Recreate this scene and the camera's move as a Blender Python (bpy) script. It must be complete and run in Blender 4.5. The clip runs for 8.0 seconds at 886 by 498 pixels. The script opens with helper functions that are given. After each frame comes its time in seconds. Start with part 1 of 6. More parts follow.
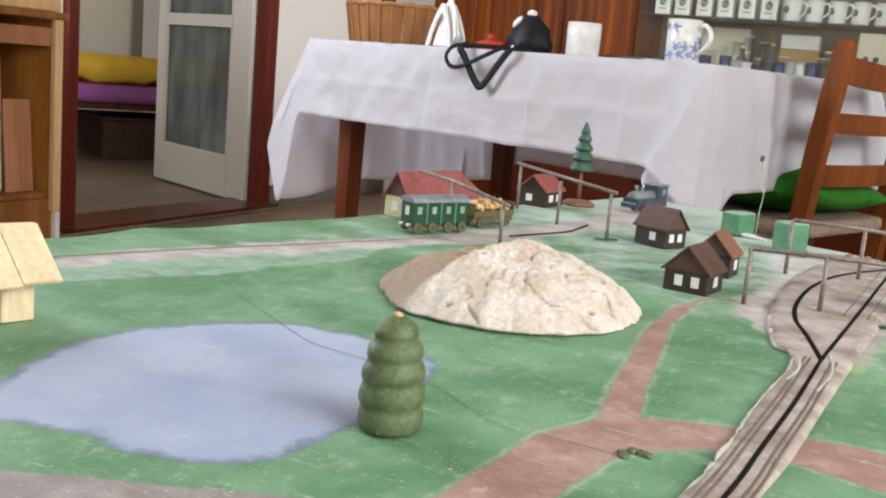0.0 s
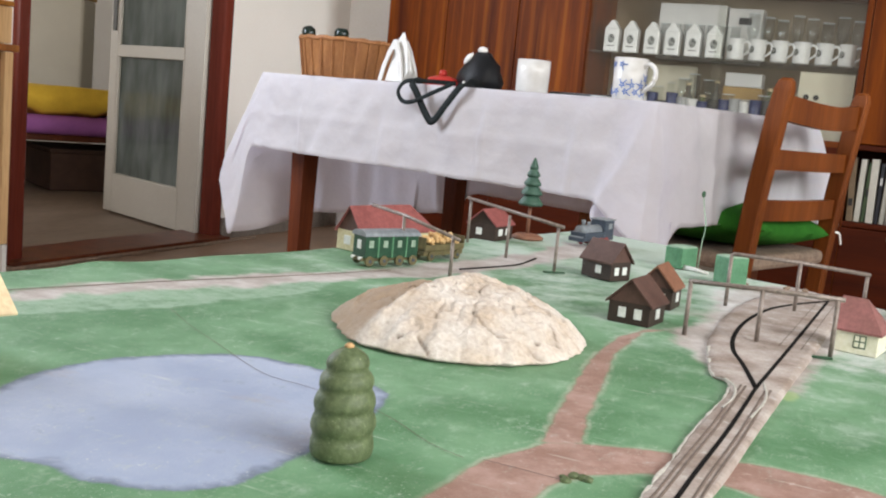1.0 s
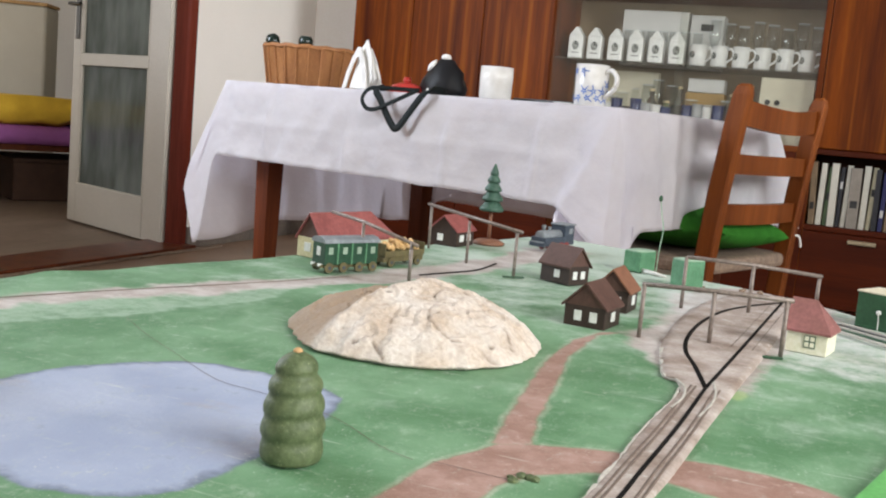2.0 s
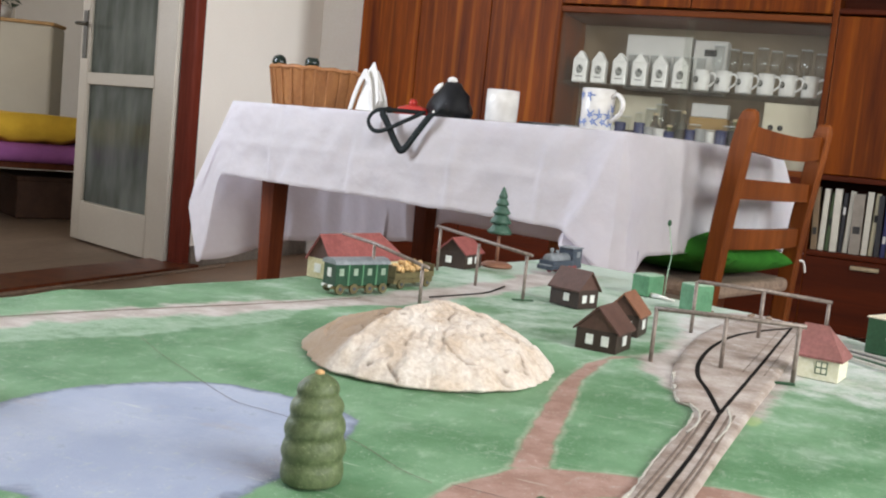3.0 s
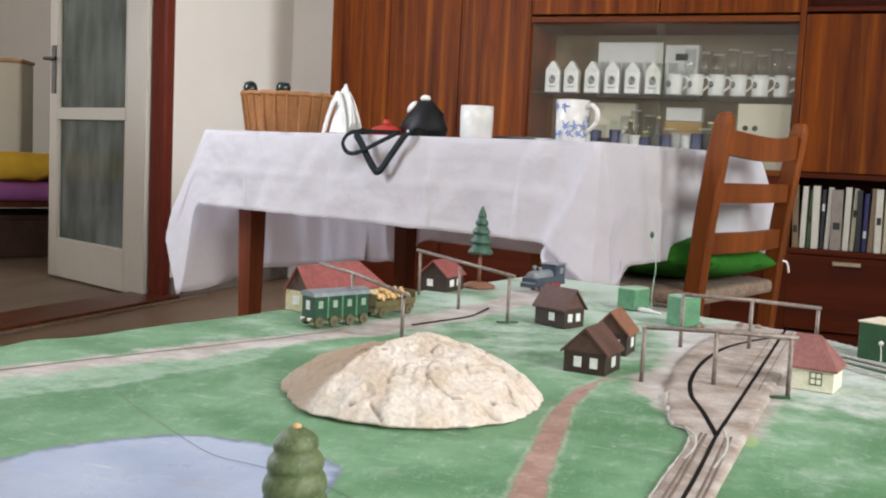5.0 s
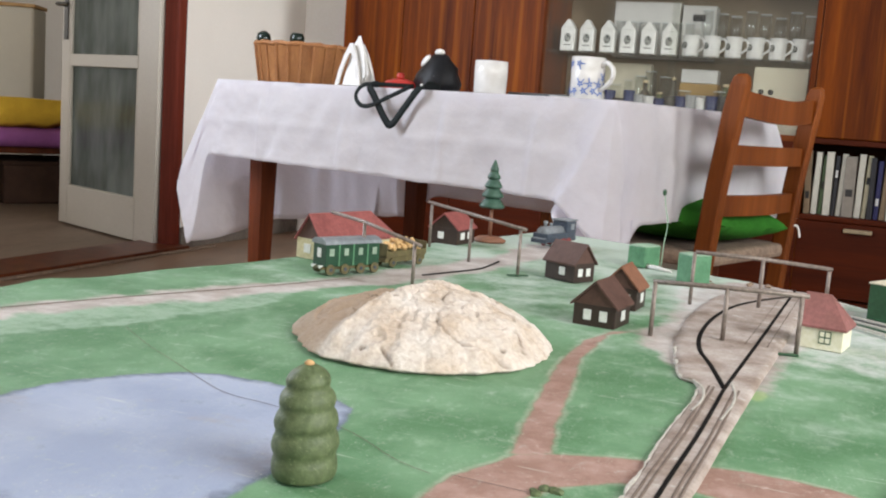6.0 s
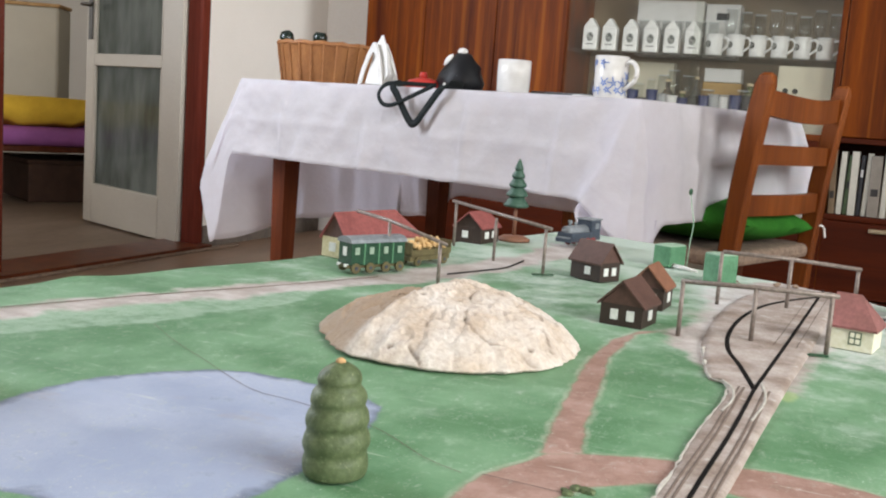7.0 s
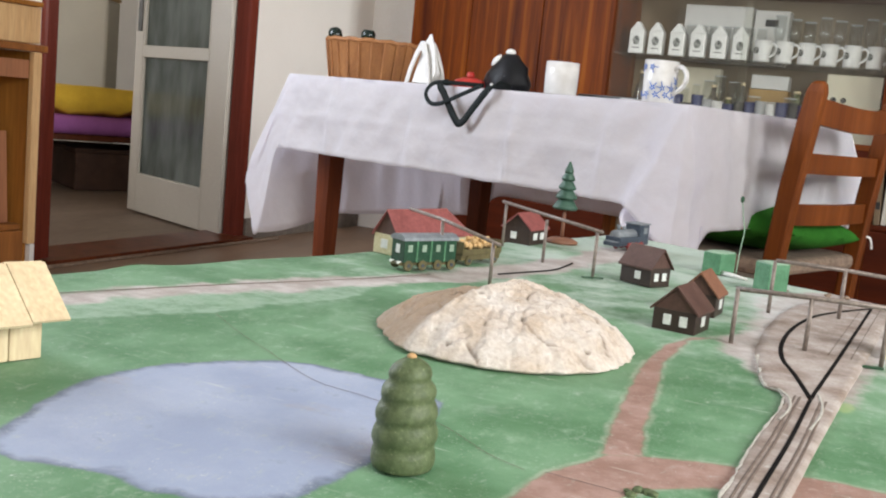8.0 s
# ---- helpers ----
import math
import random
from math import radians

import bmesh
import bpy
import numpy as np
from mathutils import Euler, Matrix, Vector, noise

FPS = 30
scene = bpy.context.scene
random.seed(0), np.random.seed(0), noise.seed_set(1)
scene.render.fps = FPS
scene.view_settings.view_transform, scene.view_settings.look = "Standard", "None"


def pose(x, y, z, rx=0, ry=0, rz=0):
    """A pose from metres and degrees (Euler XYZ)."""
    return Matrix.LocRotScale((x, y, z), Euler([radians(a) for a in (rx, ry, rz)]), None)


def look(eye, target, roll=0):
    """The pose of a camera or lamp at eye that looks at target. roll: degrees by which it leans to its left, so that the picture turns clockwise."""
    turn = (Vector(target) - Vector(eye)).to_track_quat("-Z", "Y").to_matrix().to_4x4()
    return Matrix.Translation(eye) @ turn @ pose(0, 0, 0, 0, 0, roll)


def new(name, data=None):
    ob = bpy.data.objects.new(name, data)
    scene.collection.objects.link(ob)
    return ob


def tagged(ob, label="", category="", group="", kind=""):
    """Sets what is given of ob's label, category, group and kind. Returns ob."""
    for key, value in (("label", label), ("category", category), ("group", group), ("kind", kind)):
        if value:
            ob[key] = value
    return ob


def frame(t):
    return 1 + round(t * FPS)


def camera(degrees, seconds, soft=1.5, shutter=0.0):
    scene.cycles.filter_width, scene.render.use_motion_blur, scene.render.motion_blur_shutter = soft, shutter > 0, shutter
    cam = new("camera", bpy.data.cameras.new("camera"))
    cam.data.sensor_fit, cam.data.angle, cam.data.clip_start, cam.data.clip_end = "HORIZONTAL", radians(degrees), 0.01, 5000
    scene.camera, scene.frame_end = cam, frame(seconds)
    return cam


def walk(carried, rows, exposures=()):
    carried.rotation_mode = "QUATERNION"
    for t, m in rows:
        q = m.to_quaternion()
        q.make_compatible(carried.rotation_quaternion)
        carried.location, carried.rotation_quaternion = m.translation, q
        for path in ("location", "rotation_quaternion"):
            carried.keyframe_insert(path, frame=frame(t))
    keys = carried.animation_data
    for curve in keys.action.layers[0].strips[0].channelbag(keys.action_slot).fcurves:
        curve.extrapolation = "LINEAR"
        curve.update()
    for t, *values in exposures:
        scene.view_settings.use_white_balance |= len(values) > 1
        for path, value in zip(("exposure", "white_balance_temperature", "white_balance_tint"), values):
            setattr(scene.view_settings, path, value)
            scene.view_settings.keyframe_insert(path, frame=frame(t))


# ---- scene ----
cam = camera(48.0, 8.0, soft=2.05)
PATH = [
    (0, (0.242, 0.626, 0.701), (-0.639, 2.387, 0.35), 5.1),
    (0.5, (0.241, 0.612, 0.703), (-0.613, 2.391, 0.374), 5.7),
    (1, (0.252, 0.609, 0.705), (-0.554, 2.419, 0.427), 5.5),
    (1.5, (0.262, 0.616, 0.701), (-0.466, 2.454, 0.399), 5.9),
    (1.7, (0.267, 0.613, 0.704), (-0.473, 2.45, 0.422), 5.2),
    (2.8, (0.254, 0.6, 0.707), (-0.518, 2.431, 0.48), 5.6),
    (3, (0.256, 0.601, 0.706), (-0.503, 2.439, 0.49), 5.7),
    (3.5, (0.265, 0.6, 0.708), (-0.465, 2.447, 0.475), 6.0),
    (4, (0.267, 0.596, 0.715), (-0.444, 2.452, 0.491), 5.5),
    (4.2, (0.262, 0.593, 0.715), (-0.467, 2.442, 0.493), 5.4),
    (5.3, (0.246, 0.631, 0.714), (-0.478, 2.487, 0.536), 2.3),
    (5.5, (0.244, 0.626, 0.712), (-0.493, 2.474, 0.503), 2.7),
    (6, (0.247, 0.622, 0.707), (-0.491, 2.462, 0.439), 4.2),
    (6.5, (0.247, 0.62, 0.706), (-0.492, 2.46, 0.445), 4.5),
    (7, (0.242, 0.621, 0.706), (-0.533, 2.444, 0.434), 4.2),
    (7.5, (0.238, 0.616, 0.707), (-0.581, 2.419, 0.424), 4.2),
    (8, (0.23, 0.606, 0.706), (-0.609, 2.4, 0.426), 5.7),
]
walk(cam, [(t, look(eye, target, roll)) for t, eye, target, roll in PATH])

# ---- light ----
world = bpy.data.worlds.new("sky")
scene.world = world
world.use_nodes = True
wn = world.node_tree.nodes
sky = wn.new("ShaderNodeTexSky")
sky.sky_type = "NISHITA"
sky.sun_disc = False
sky.sun_elevation, sky.sun_rotation = radians(50), radians(120)
world.node_tree.links.new(sky.outputs[0], wn["Background"].inputs[0])
wn["Background"].inputs[1].default_value = 0.10


def window_light(name, m, w, h, power, colour):
    lamp = bpy.data.lights.new(name, "AREA")
    lamp.shape, lamp.size, lamp.size_y, lamp.energy, lamp.color = "RECTANGLE", w, h, power, colour
    ob = new(name, lamp)
    ob.matrix_world = m
    return ob


# daylight through the window openings: right wall, wall behind, next room
DAY = (0.95, 0.975, 1.0)
window_light("window_daylight_side", look((2.07, 0.55, 1.62), (0.0, 0.75, 1.25)), 1.5, 1.25, 88, (1.0, 0.985, 0.965))
# added fill, no known window: narrow beam aimed at the west wall
wall_fill = window_light("window_daylight_far_side", look((2.07, 2.75, 1.62), (-2.6, 4.95, 1.05)), 1.1, 1.25, 14, DAY)
wall_fill.data.spread = radians(62)
window_light("window_daylight_rear", look((0.9, -1.27, 1.20), (0.4, 2.0, 0.9)), 1.5, 2.05, 8, DAY)
# added fill, no known window: cool light for the cloth's left side
window_light("window_daylight_west", look((-2.67, 1.62, 1.62), (-1.2, 2.6, 0.8)), 0.8, 1.25, 84, (0.80, 0.87, 1.0))
window_light("window_daylight_next_room", look((-6.81, 2.98, 1.55), (-4.2, 4.9, 0.4)), 1.0, 1.2, 60, (0.98, 0.98, 1.0))

# ---- materials ----


def node(nt, kind, **kw):
    n = nt.nodes.new(kind)
    for k, v in kw.items():
        n.inputs[k].default_value = v
    return n


def mat(name, c1, c2=None, rough=0.6, scale=20.0, stretch=(1, 1, 1), bump=0.1, fine=300.0, metal=0.0, contrast=0.25, speck=None, speck_amount=0.58, vary=0.0, bump_dist=0.002, spec=0.4):
    """Two-scale procedural surface: broad blotches between c1 and c2, fine grain, optional worn specks."""
    m = bpy.data.materials.new(name)
    m.use_nodes = True
    nt = m.node_tree
    p = nt.nodes["Principled BSDF"]
    c2 = c2 or tuple(0.75 * v for v in c1)
    co = nt.nodes.new("ShaderNodeTexCoord")
    mp = node(nt, "ShaderNodeMapping", Scale=stretch)
    nt.links.new(co.outputs["Object"], mp.inputs[0])
    a = node(nt, "ShaderNodeTexNoise", Scale=scale, Detail=5.0, Roughness=0.6)
    b = node(nt, "ShaderNodeTexNoise", Scale=fine, Detail=3.0)
    nt.links.new(mp.outputs[0], a.inputs["Vector"])
    nt.links.new(mp.outputs[0], b.inputs["Vector"])
    ramp = nt.nodes.new("ShaderNodeValToRGB")
    ramp.color_ramp.elements[0].position, ramp.color_ramp.elements[1].position = 0.5 - contrast, 0.5 + contrast
    ramp.color_ramp.elements[0].color, ramp.color_ramp.elements[1].color = (*c2, 1), (*c1, 1)
    nt.links.new(a.outputs["Fac"], ramp.inputs[0])
    mix = nt.nodes.new("ShaderNodeMix")
    mix.data_type, mix.blend_type = "RGBA", "OVERLAY"
    mix.inputs["Factor"].default_value = 0.35
    nt.links.new(ramp.outputs[0], mix.inputs["A"])
    nt.links.new(b.outputs["Fac"], mix.inputs["B"])
    colour = mix.outputs["Result"]
    if speck:
        s = node(nt, "ShaderNodeTexNoise", Scale=scale * 4, Detail=6.0, Roughness=0.75)
        nt.links.new(co.outputs["Object"], s.inputs["Vector"])
        r2 = nt.nodes.new("ShaderNodeValToRGB")
        r2.color_ramp.elements[0].position, r2.color_ramp.elements[1].position = speck_amount, speck_amount + 0.06
        nt.links.new(s.outputs["Fac"], r2.inputs[0])
        mx = nt.nodes.new("ShaderNodeMix")
        mx.data_type = "RGBA"
        nt.links.new(r2.outputs[0], mx.inputs["Factor"])
        nt.links.new(colour, mx.inputs["A"])
        mx.inputs["B"].default_value = (*speck, 1)
        colour = mx.outputs["Result"]
    if vary:
        info = nt.nodes.new("ShaderNodeObjectInfo")
        hsv = nt.nodes.new("ShaderNodeHueSaturation")
        mr = node(nt, "ShaderNodeMapRange", **{"To Min": 1 - vary, "To Max": 1 + vary})
        nt.links.new(info.outputs["Random"], mr.inputs[0])
        nt.links.new(mr.outputs[0], hsv.inputs["Value"])
        nt.links.new(colour, hsv.inputs["Color"])
        colour = hsv.outputs[0]
    nt.links.new(colour, p.inputs["Base Color"])
    bp = node(nt, "ShaderNodeBump", Strength=bump, Distance=bump_dist)
    nt.links.new(b.outputs["Fac"], bp.inputs["Height"])
    nt.links.new(bp.outputs[0], p.inputs["Normal"])
    p.inputs["Roughness"].default_value, p.inputs["Metallic"].default_value = rough, metal
    p.inputs["Specular IOR Level"].default_value = spec
    return m


def wood(name, c1, c2, rough=0.4, along="z", scale=9.0, bump=0.05):
    """Veneer or timber with grain lines along one axis."""
    st = {"x": (0.06, 1, 1), "y": (1, 0.06, 1), "z": (1, 1, 0.06)}[along]
    return mat(name, c1, c2, rough, scale, st, bump, scale * 14, contrast=0.16, spec=0.14)


def glass(name, tint=(0.92, 0.96, 0.94), rough=0.03, clear=0.85):
    m = bpy.data.materials.new(name)
    m.use_nodes = True
    nt = m.node_tree
    p = nt.nodes["Principled BSDF"]
    p.inputs["Base Color"].default_value = (*tint, 1)
    p.inputs["Roughness"].default_value = rough
    p.inputs["Transmission Weight"].default_value = 1.0
    p.inputs["IOR"].default_value = 1.05 if clear > 0.9 else 1.3
    return m


def pane_mat(name, tint, haze, gloss=0.08):
    """Thin pane: see-through, a little gloss, optional frosting."""
    m = bpy.data.materials.new(name)
    m.use_nodes = True
    nt = m.node_tree
    out = nt.nodes["Material Output"]
    tr = node(nt, "ShaderNodeBsdfTransparent", Color=(*tint, 1))
    gl = node(nt, "ShaderNodeBsdfGlossy", Roughness=0.05)
    df = node(nt, "ShaderNodeBsdfTranslucent", Color=(0.75, 0.8, 0.78, 1))
    dd = node(nt, "ShaderNodeBsdfDiffuse", Color=(0.5, 0.55, 0.54, 1))
    a, b, c = (nt.nodes.new("ShaderNodeMixShader") for _ in range(3))
    c.inputs[0].default_value = 0.35
    nt.links.new(df.outputs[0], c.inputs[1])
    nt.links.new(dd.outputs[0], c.inputs[2])
    a.inputs[0].default_value = haze
    if haze > 0.3:
        tc = nt.nodes.new("ShaderNodeTexCoord")
        mp = node(nt, "ShaderNodeMapping", Scale=(5, 1, 1.6))
        nz = node(nt, "ShaderNodeTexNoise", Scale=1.6, Detail=3.0)
        mr = node(nt, "ShaderNodeMapRange", **{"From Min": 0.35, "From Max": 0.65, "To Min": haze - 0.16, "To Max": haze + 0.10})
        nt.links.new(tc.outputs["Object"], mp.inputs[0])
        nt.links.new(mp.outputs[0], nz.inputs["Vector"])
        nt.links.new(nz.outputs["Fac"], mr.inputs[0])
        nt.links.new(mr.outputs[0], a.inputs[0])
    nt.links.new(tr.outputs[0], a.inputs[1])
    nt.links.new(c.outputs[0], a.inputs[2])
    b.inputs[0].default_value = gloss
    nt.links.new(a.outputs[0], b.inputs[1])
    nt.links.new(gl.outputs[0], b.inputs[2])
    nt.links.new(b.outputs[0], out.inputs[0])
    return m


M_WALL = mat("wall_paint", (0.86, 0.82, 0.755), (0.82, 0.78, 0.715), 0.85, 3, bump=0.15, fine=160)
M_CEIL = mat("ceiling_paint", (0.78, 0.77, 0.75), (0.74, 0.73, 0.71), 0.9, 3)
M_FLOOR = mat("floor_boards", (0.25, 0.155, 0.095), (0.15, 0.092, 0.058), 0.45, 5, (1, 0.15, 1), 0.1, 90)
M_FLOOR2 = mat("next_room_floor", (0.25, 0.185, 0.135), (0.16, 0.115, 0.082), 0.55, 5, (1, 0.2, 1), 0.06, 70, spec=0.2)
M_JAMB = wood("dark_red_brown_paint", (0.16, 0.034, 0.020), (0.11, 0.022, 0.014), 0.25)
M_DOOR = mat("door_paint", (0.54, 0.50, 0.43), (0.50, 0.46, 0.39), 0.4, 4, bump=0.02, fine=420)
M_CAB = wood("orange_veneer", (0.195, 0.042, 0.0008), (0.064, 0.0098, 0.0003), 0.45, "z", 13)
cab_nt = M_CAB.node_tree
_tc = cab_nt.nodes.new("ShaderNodeTexCoord")
_mp = node(cab_nt, "ShaderNodeMapping", Scale=(1, 1, 0.03))
_st = node(cab_nt, "ShaderNodeTexNoise", Scale=26.0, Detail=2.0, Roughness=0.5)
_rg = node(cab_nt, "ShaderNodeMapRange", **{"From Min": 0.52, "From Max": 0.66, "To Min": 0.0, "To Max": 0.45})
_mx = cab_nt.nodes.new("ShaderNodeMix")
_mx.data_type = "RGBA"
_mx.inputs["B"].default_value = (0.36, 0.105, 0.006, 1)
_pb = cab_nt.nodes["Principled BSDF"]
_src = _pb.inputs["Base Color"].links[0].from_socket
for a, b in ((_tc.outputs["Object"], _mp.inputs[0]), (_mp.outputs[0], _st.inputs["Vector"]), (_st.outputs["Fac"], _rg.inputs[0]), (_rg.outputs[0], _mx.inputs["Factor"]), (_src, _mx.inputs["A"]), (_mx.outputs["Result"], _pb.inputs["Base Color"])):
    cab_nt.links.new(a, b)
M_CABX = wood("orange_veneer_across", (0.20, 0.052, 0.009), (0.11, 0.026, 0.005), 0.45, "x", 11)
M_RED = wood("red_brown_veneer", (0.090, 0.0130, 0.0012), (0.046, 0.0064, 0.0006), 0.48, "x", 8)
M_CHAIR = wood("chair_wood", (0.185, 0.050, 0.008), (0.092, 0.022, 0.004), 0.45, "z", 14)
M_LEG = wood("table_leg_wood", (0.135, 0.036, 0.013), (0.07, 0.018, 0.008), 0.35, "z", 14)
M_LIGHTWOOD = wood("pale_pine", (0.58, 0.38, 0.19), (0.45, 0.27, 0.12), 0.55, "z", 18)
M_MIDWOOD = wood("mid_brown_wood", (0.27, 0.105, 0.03), (0.15, 0.055, 0.018), 0.4, "z", 10)
M_CLOTH = mat("white_linen", (0.785, 0.765, 0.745), (0.755, 0.735, 0.715), 0.9, 4, bump=0.7, fine=48, spec=0.1, bump_dist=0.0055)
_nt = M_CLOTH.node_tree
_p, _o = _nt.nodes["Principled BSDF"], _nt.nodes["Material Output"]
_t = node(_nt, "ShaderNodeBsdfTranslucent", Color=(0.92, 0.91, 0.98, 1))
_m = _nt.nodes.new("ShaderNodeMixShader")
_m.inputs[0].default_value = 0.62
_nt.links.new(_p.outputs[0], _m.inputs[1])
_nt.links.new(_t.outputs[0], _m.inputs[2])
_nt.links.new(_m.outputs[0], _o.inputs[0])
M_WHITE = mat("white_glaze", (0.62, 0.605, 0.575), (0.58, 0.565, 0.535), 0.25, 14, bump=0.01, fine=40)
M_PORC = mat("white_porcelain", (0.76, 0.75, 0.72), (0.70, 0.69, 0.66), 0.2, 14, bump=0.01, fine=40)
M_PAPER = mat("white_paper", (0.68, 0.665, 0.63), (0.60, 0.585, 0.55), 0.85, 25)
M_CREAM = mat("cream_card", (0.66, 0.61, 0.47), (0.56, 0.51, 0.38), 0.7, 20)
M_BLUE = mat("cobalt_blue_glaze", (0.15, 0.23, 0.48), (0.09, 0.15, 0.38), 0.25, 60)
M_NAVY = mat("navy_glaze", (0.03, 0.04, 0.12), (0.02, 0.025, 0.08), 0.3, 60)
M_BLACK = mat("black_fabric", (0.007, 0.007, 0.008), (0.003, 0.003, 0.004), 0.45, 30, bump=0.3, fine=700, spec=0.22)
M_MOTIF = mat("wreath_print", (0.30, 0.30, 0.27), (0.03, 0.035, 0.03), 0.4, 170, contrast=0.05)
M_DARK = mat("dark_print", (0.035, 0.032, 0.03), (0.02, 0.02, 0.02), 0.5, 60)
M_STRAP = mat("webbing_strap", (0.010, 0.014, 0.014), (0.006, 0.008, 0.008), 0.7, 60, spec=0.15)
M_GREY = mat("grey_plastic", (0.35, 0.35, 0.34), (0.25, 0.25, 0.25), 0.4, 60)
M_REDP = mat("red_plastic", (0.45, 0.03, 0.02), (0.3, 0.02, 0.015), 0.35, 60)
M_BASKET = mat("woven_willow", (0.36, 0.16, 0.055), (0.22, 0.085, 0.028), 0.55, 30, (1, 1, 0.3), 0.3, 260)
M_BOTTLE = mat("dark_green_glass", (0.008, 0.02, 0.014), (0.004, 0.01, 0.008), 0.15, 60)
M_CUSH = mat("green_velvet", (0.032, 0.155, 0.018), (0.020, 0.105, 0.012), 0.9, 20, bump=0.3, fine=500, spec=0.1)
M_SEAT = mat("woven_seat", (0.30, 0.22, 0.155), (0.14, 0.095, 0.07), 0.85, 60, bump=0.4, fine=400)
M_YELLOW = mat("yellow_blanket", (0.783, 0.499, 0.047), (0.634, 0.378, 0.034), 0.9, 12, bump=0.3, fine=300)
M_PURPLE = mat("purple_sheet", (0.378, 0.126, 0.378), (0.280, 0.091, 0.280), 0.9, 12)
M_UNDER = mat("dark_brown_board", (0.10, 0.058, 0.042), (0.06, 0.034, 0.026), 0.75, 8, spec=0.1)
M_FRIDGE = mat("beige_enamel", (0.56, 0.53, 0.44), (0.5, 0.47, 0.39), 0.4, 5)
M_SHADE = mat("grey_curtain", (0.20, 0.19, 0.17), (0.14, 0.13, 0.12), 0.85, 10)
M_METAL = mat("dark_metal", (0.07, 0.065, 0.06), (0.04, 0.04, 0.035), 0.35, 60, metal=0.7)
M_CHROME = mat("worn_brass", (0.50, 0.42, 0.28), (0.38, 0.3, 0.2), 0.35, 60, metal=0.8)
M_PANE = pane_mat("cabinet_glass", (0.95, 0.96, 0.94), 0.006, 0.04)
M_FROST = pane_mat("ribbed_door_glass", (0.40, 0.45, 0.43), 0.38, 0.05)
M_GLASSWARE = pane_mat("drinking_glass", (0.975, 0.985, 0.98), 0.09, 0.07)
# opaque near-white: the glass lip's glint is put into its colour
M_GLINT = mat("lip_glint", (0.74, 0.76, 0.74), (0.6, 0.62, 0.6), 0.12, 60, spec=0.8)
# layout paints
M_EARTH = mat("track_bed_plaster", (0.43, 0.38, 0.345), (0.235, 0.18, 0.145), 0.85, 30, bump=0.5, contrast=0.16, fine=500, speck=(0.45, 0.42, 0.38), speck_amount=0.60, bump_dist=0.001)
M_EDGE = mat("chipped_plaster_edge", (0.50, 0.48, 0.43), (0.36, 0.34, 0.29), 0.9, 90, bump=0.5, fine=500)
M_SLOT = mat("black_rail_groove", (0.008, 0.008, 0.008), (0.014, 0.012, 0.011), 0.9, 90, spec=0.05)
M_RUST = mat("thin_rail_line", (0.17, 0.13, 0.105), (0.11, 0.082, 0.065), 0.8, 120)
M_TREE = mat("green_painted_wood", (0.108, 0.140, 0.064), (0.062, 0.086, 0.036), 0.55, 150, bump=0.35, fine=420, contrast=0.17, speck=(0.20, 0.24, 0.13), speck_amount=0.60, bump_dist=0.0012, spec=0.35)
M_PINE = mat("blue_green_painted_wood", (0.045, 0.105, 0.07), (0.03, 0.07, 0.05), 0.5, 130, speck=(0.14, 0.2, 0.14), speck_amount=0.64)
M_ROCK = mat("bark_rock", (0.600, 0.552, 0.500), (0.48, 0.390, 0.305), 0.85, 34, bump=0.6, fine=300, contrast=0.15, speck=(0.40, 0.22, 0.10), speck_amount=0.685, bump_dist=0.0016)
def stain(m, attribute, colour, amount):
    """Lay a second colour over a material where the mesh attribute says so."""
    nt = m.node_tree
    p = nt.nodes["Principled BSDF"]
    src = p.inputs["Base Color"].links[0].from_socket
    a = nt.nodes.new("ShaderNodeAttribute")
    a.attribute_name = attribute
    k = nt.nodes.new("ShaderNodeMath")
    k.operation = "MULTIPLY"
    k.inputs[1].default_value = amount
    nt.links.new(a.outputs["Fac"], k.inputs[0])
    mx = nt.nodes.new("ShaderNodeMix")
    mx.data_type = "RGBA"
    nt.links.new(k.outputs[0], mx.inputs["Factor"])
    nt.links.new(src, mx.inputs["A"])
    mx.inputs["B"].default_value = (*colour, 1)
    nt.links.new(mx.outputs["Result"], p.inputs["Base Color"])


stain(M_ROCK, "bark", (0.30, 0.205, 0.125), 0.75)
stain(M_ROCK, "knot_crease", (0.09, 0.055, 0.032), 1.0)
M_HWALL = mat("dark_brown_painted_wood", (0.042, 0.026, 0.019), (0.028, 0.017, 0.013), 0.55, 140, bump=0.2, fine=600, bump_dist=0.0005)
M_HROOF = mat("brown_painted_roof", (0.105, 0.055, 0.042), (0.068, 0.034, 0.026), 0.55, 120, bump=0.2, fine=600, bump_dist=0.0005)
M_HROOF2 = mat("orange_brown_roof", (0.23, 0.105, 0.06), (0.16, 0.07, 0.04), 0.6, 120, bump=0.2, fine=600, bump_dist=0.0005)
M_RROOF = mat("red_painted_roof", (0.29, 0.088, 0.080), (0.20, 0.055, 0.050), 0.6, 110, speck=(0.40, 0.20, 0.18), speck_amount=0.67)
M_FROOF = mat("faded_red_roof", (0.30, 0.115, 0.11), (0.13, 0.06, 0.045), 0.65, 28, speck=(0.45, 0.25, 0.24), speck_amount=0.63)
M_YWALL = mat("yellow_painted_wall", (0.62, 0.57, 0.36), (0.52, 0.47, 0.28), 0.6, 130, speck=(0.35, 0.3, 0.2), speck_amount=0.68)
M_CWALL = mat("cream_painted_wall", (0.72, 0.70, 0.55), (0.64, 0.62, 0.46), 0.6, 130)
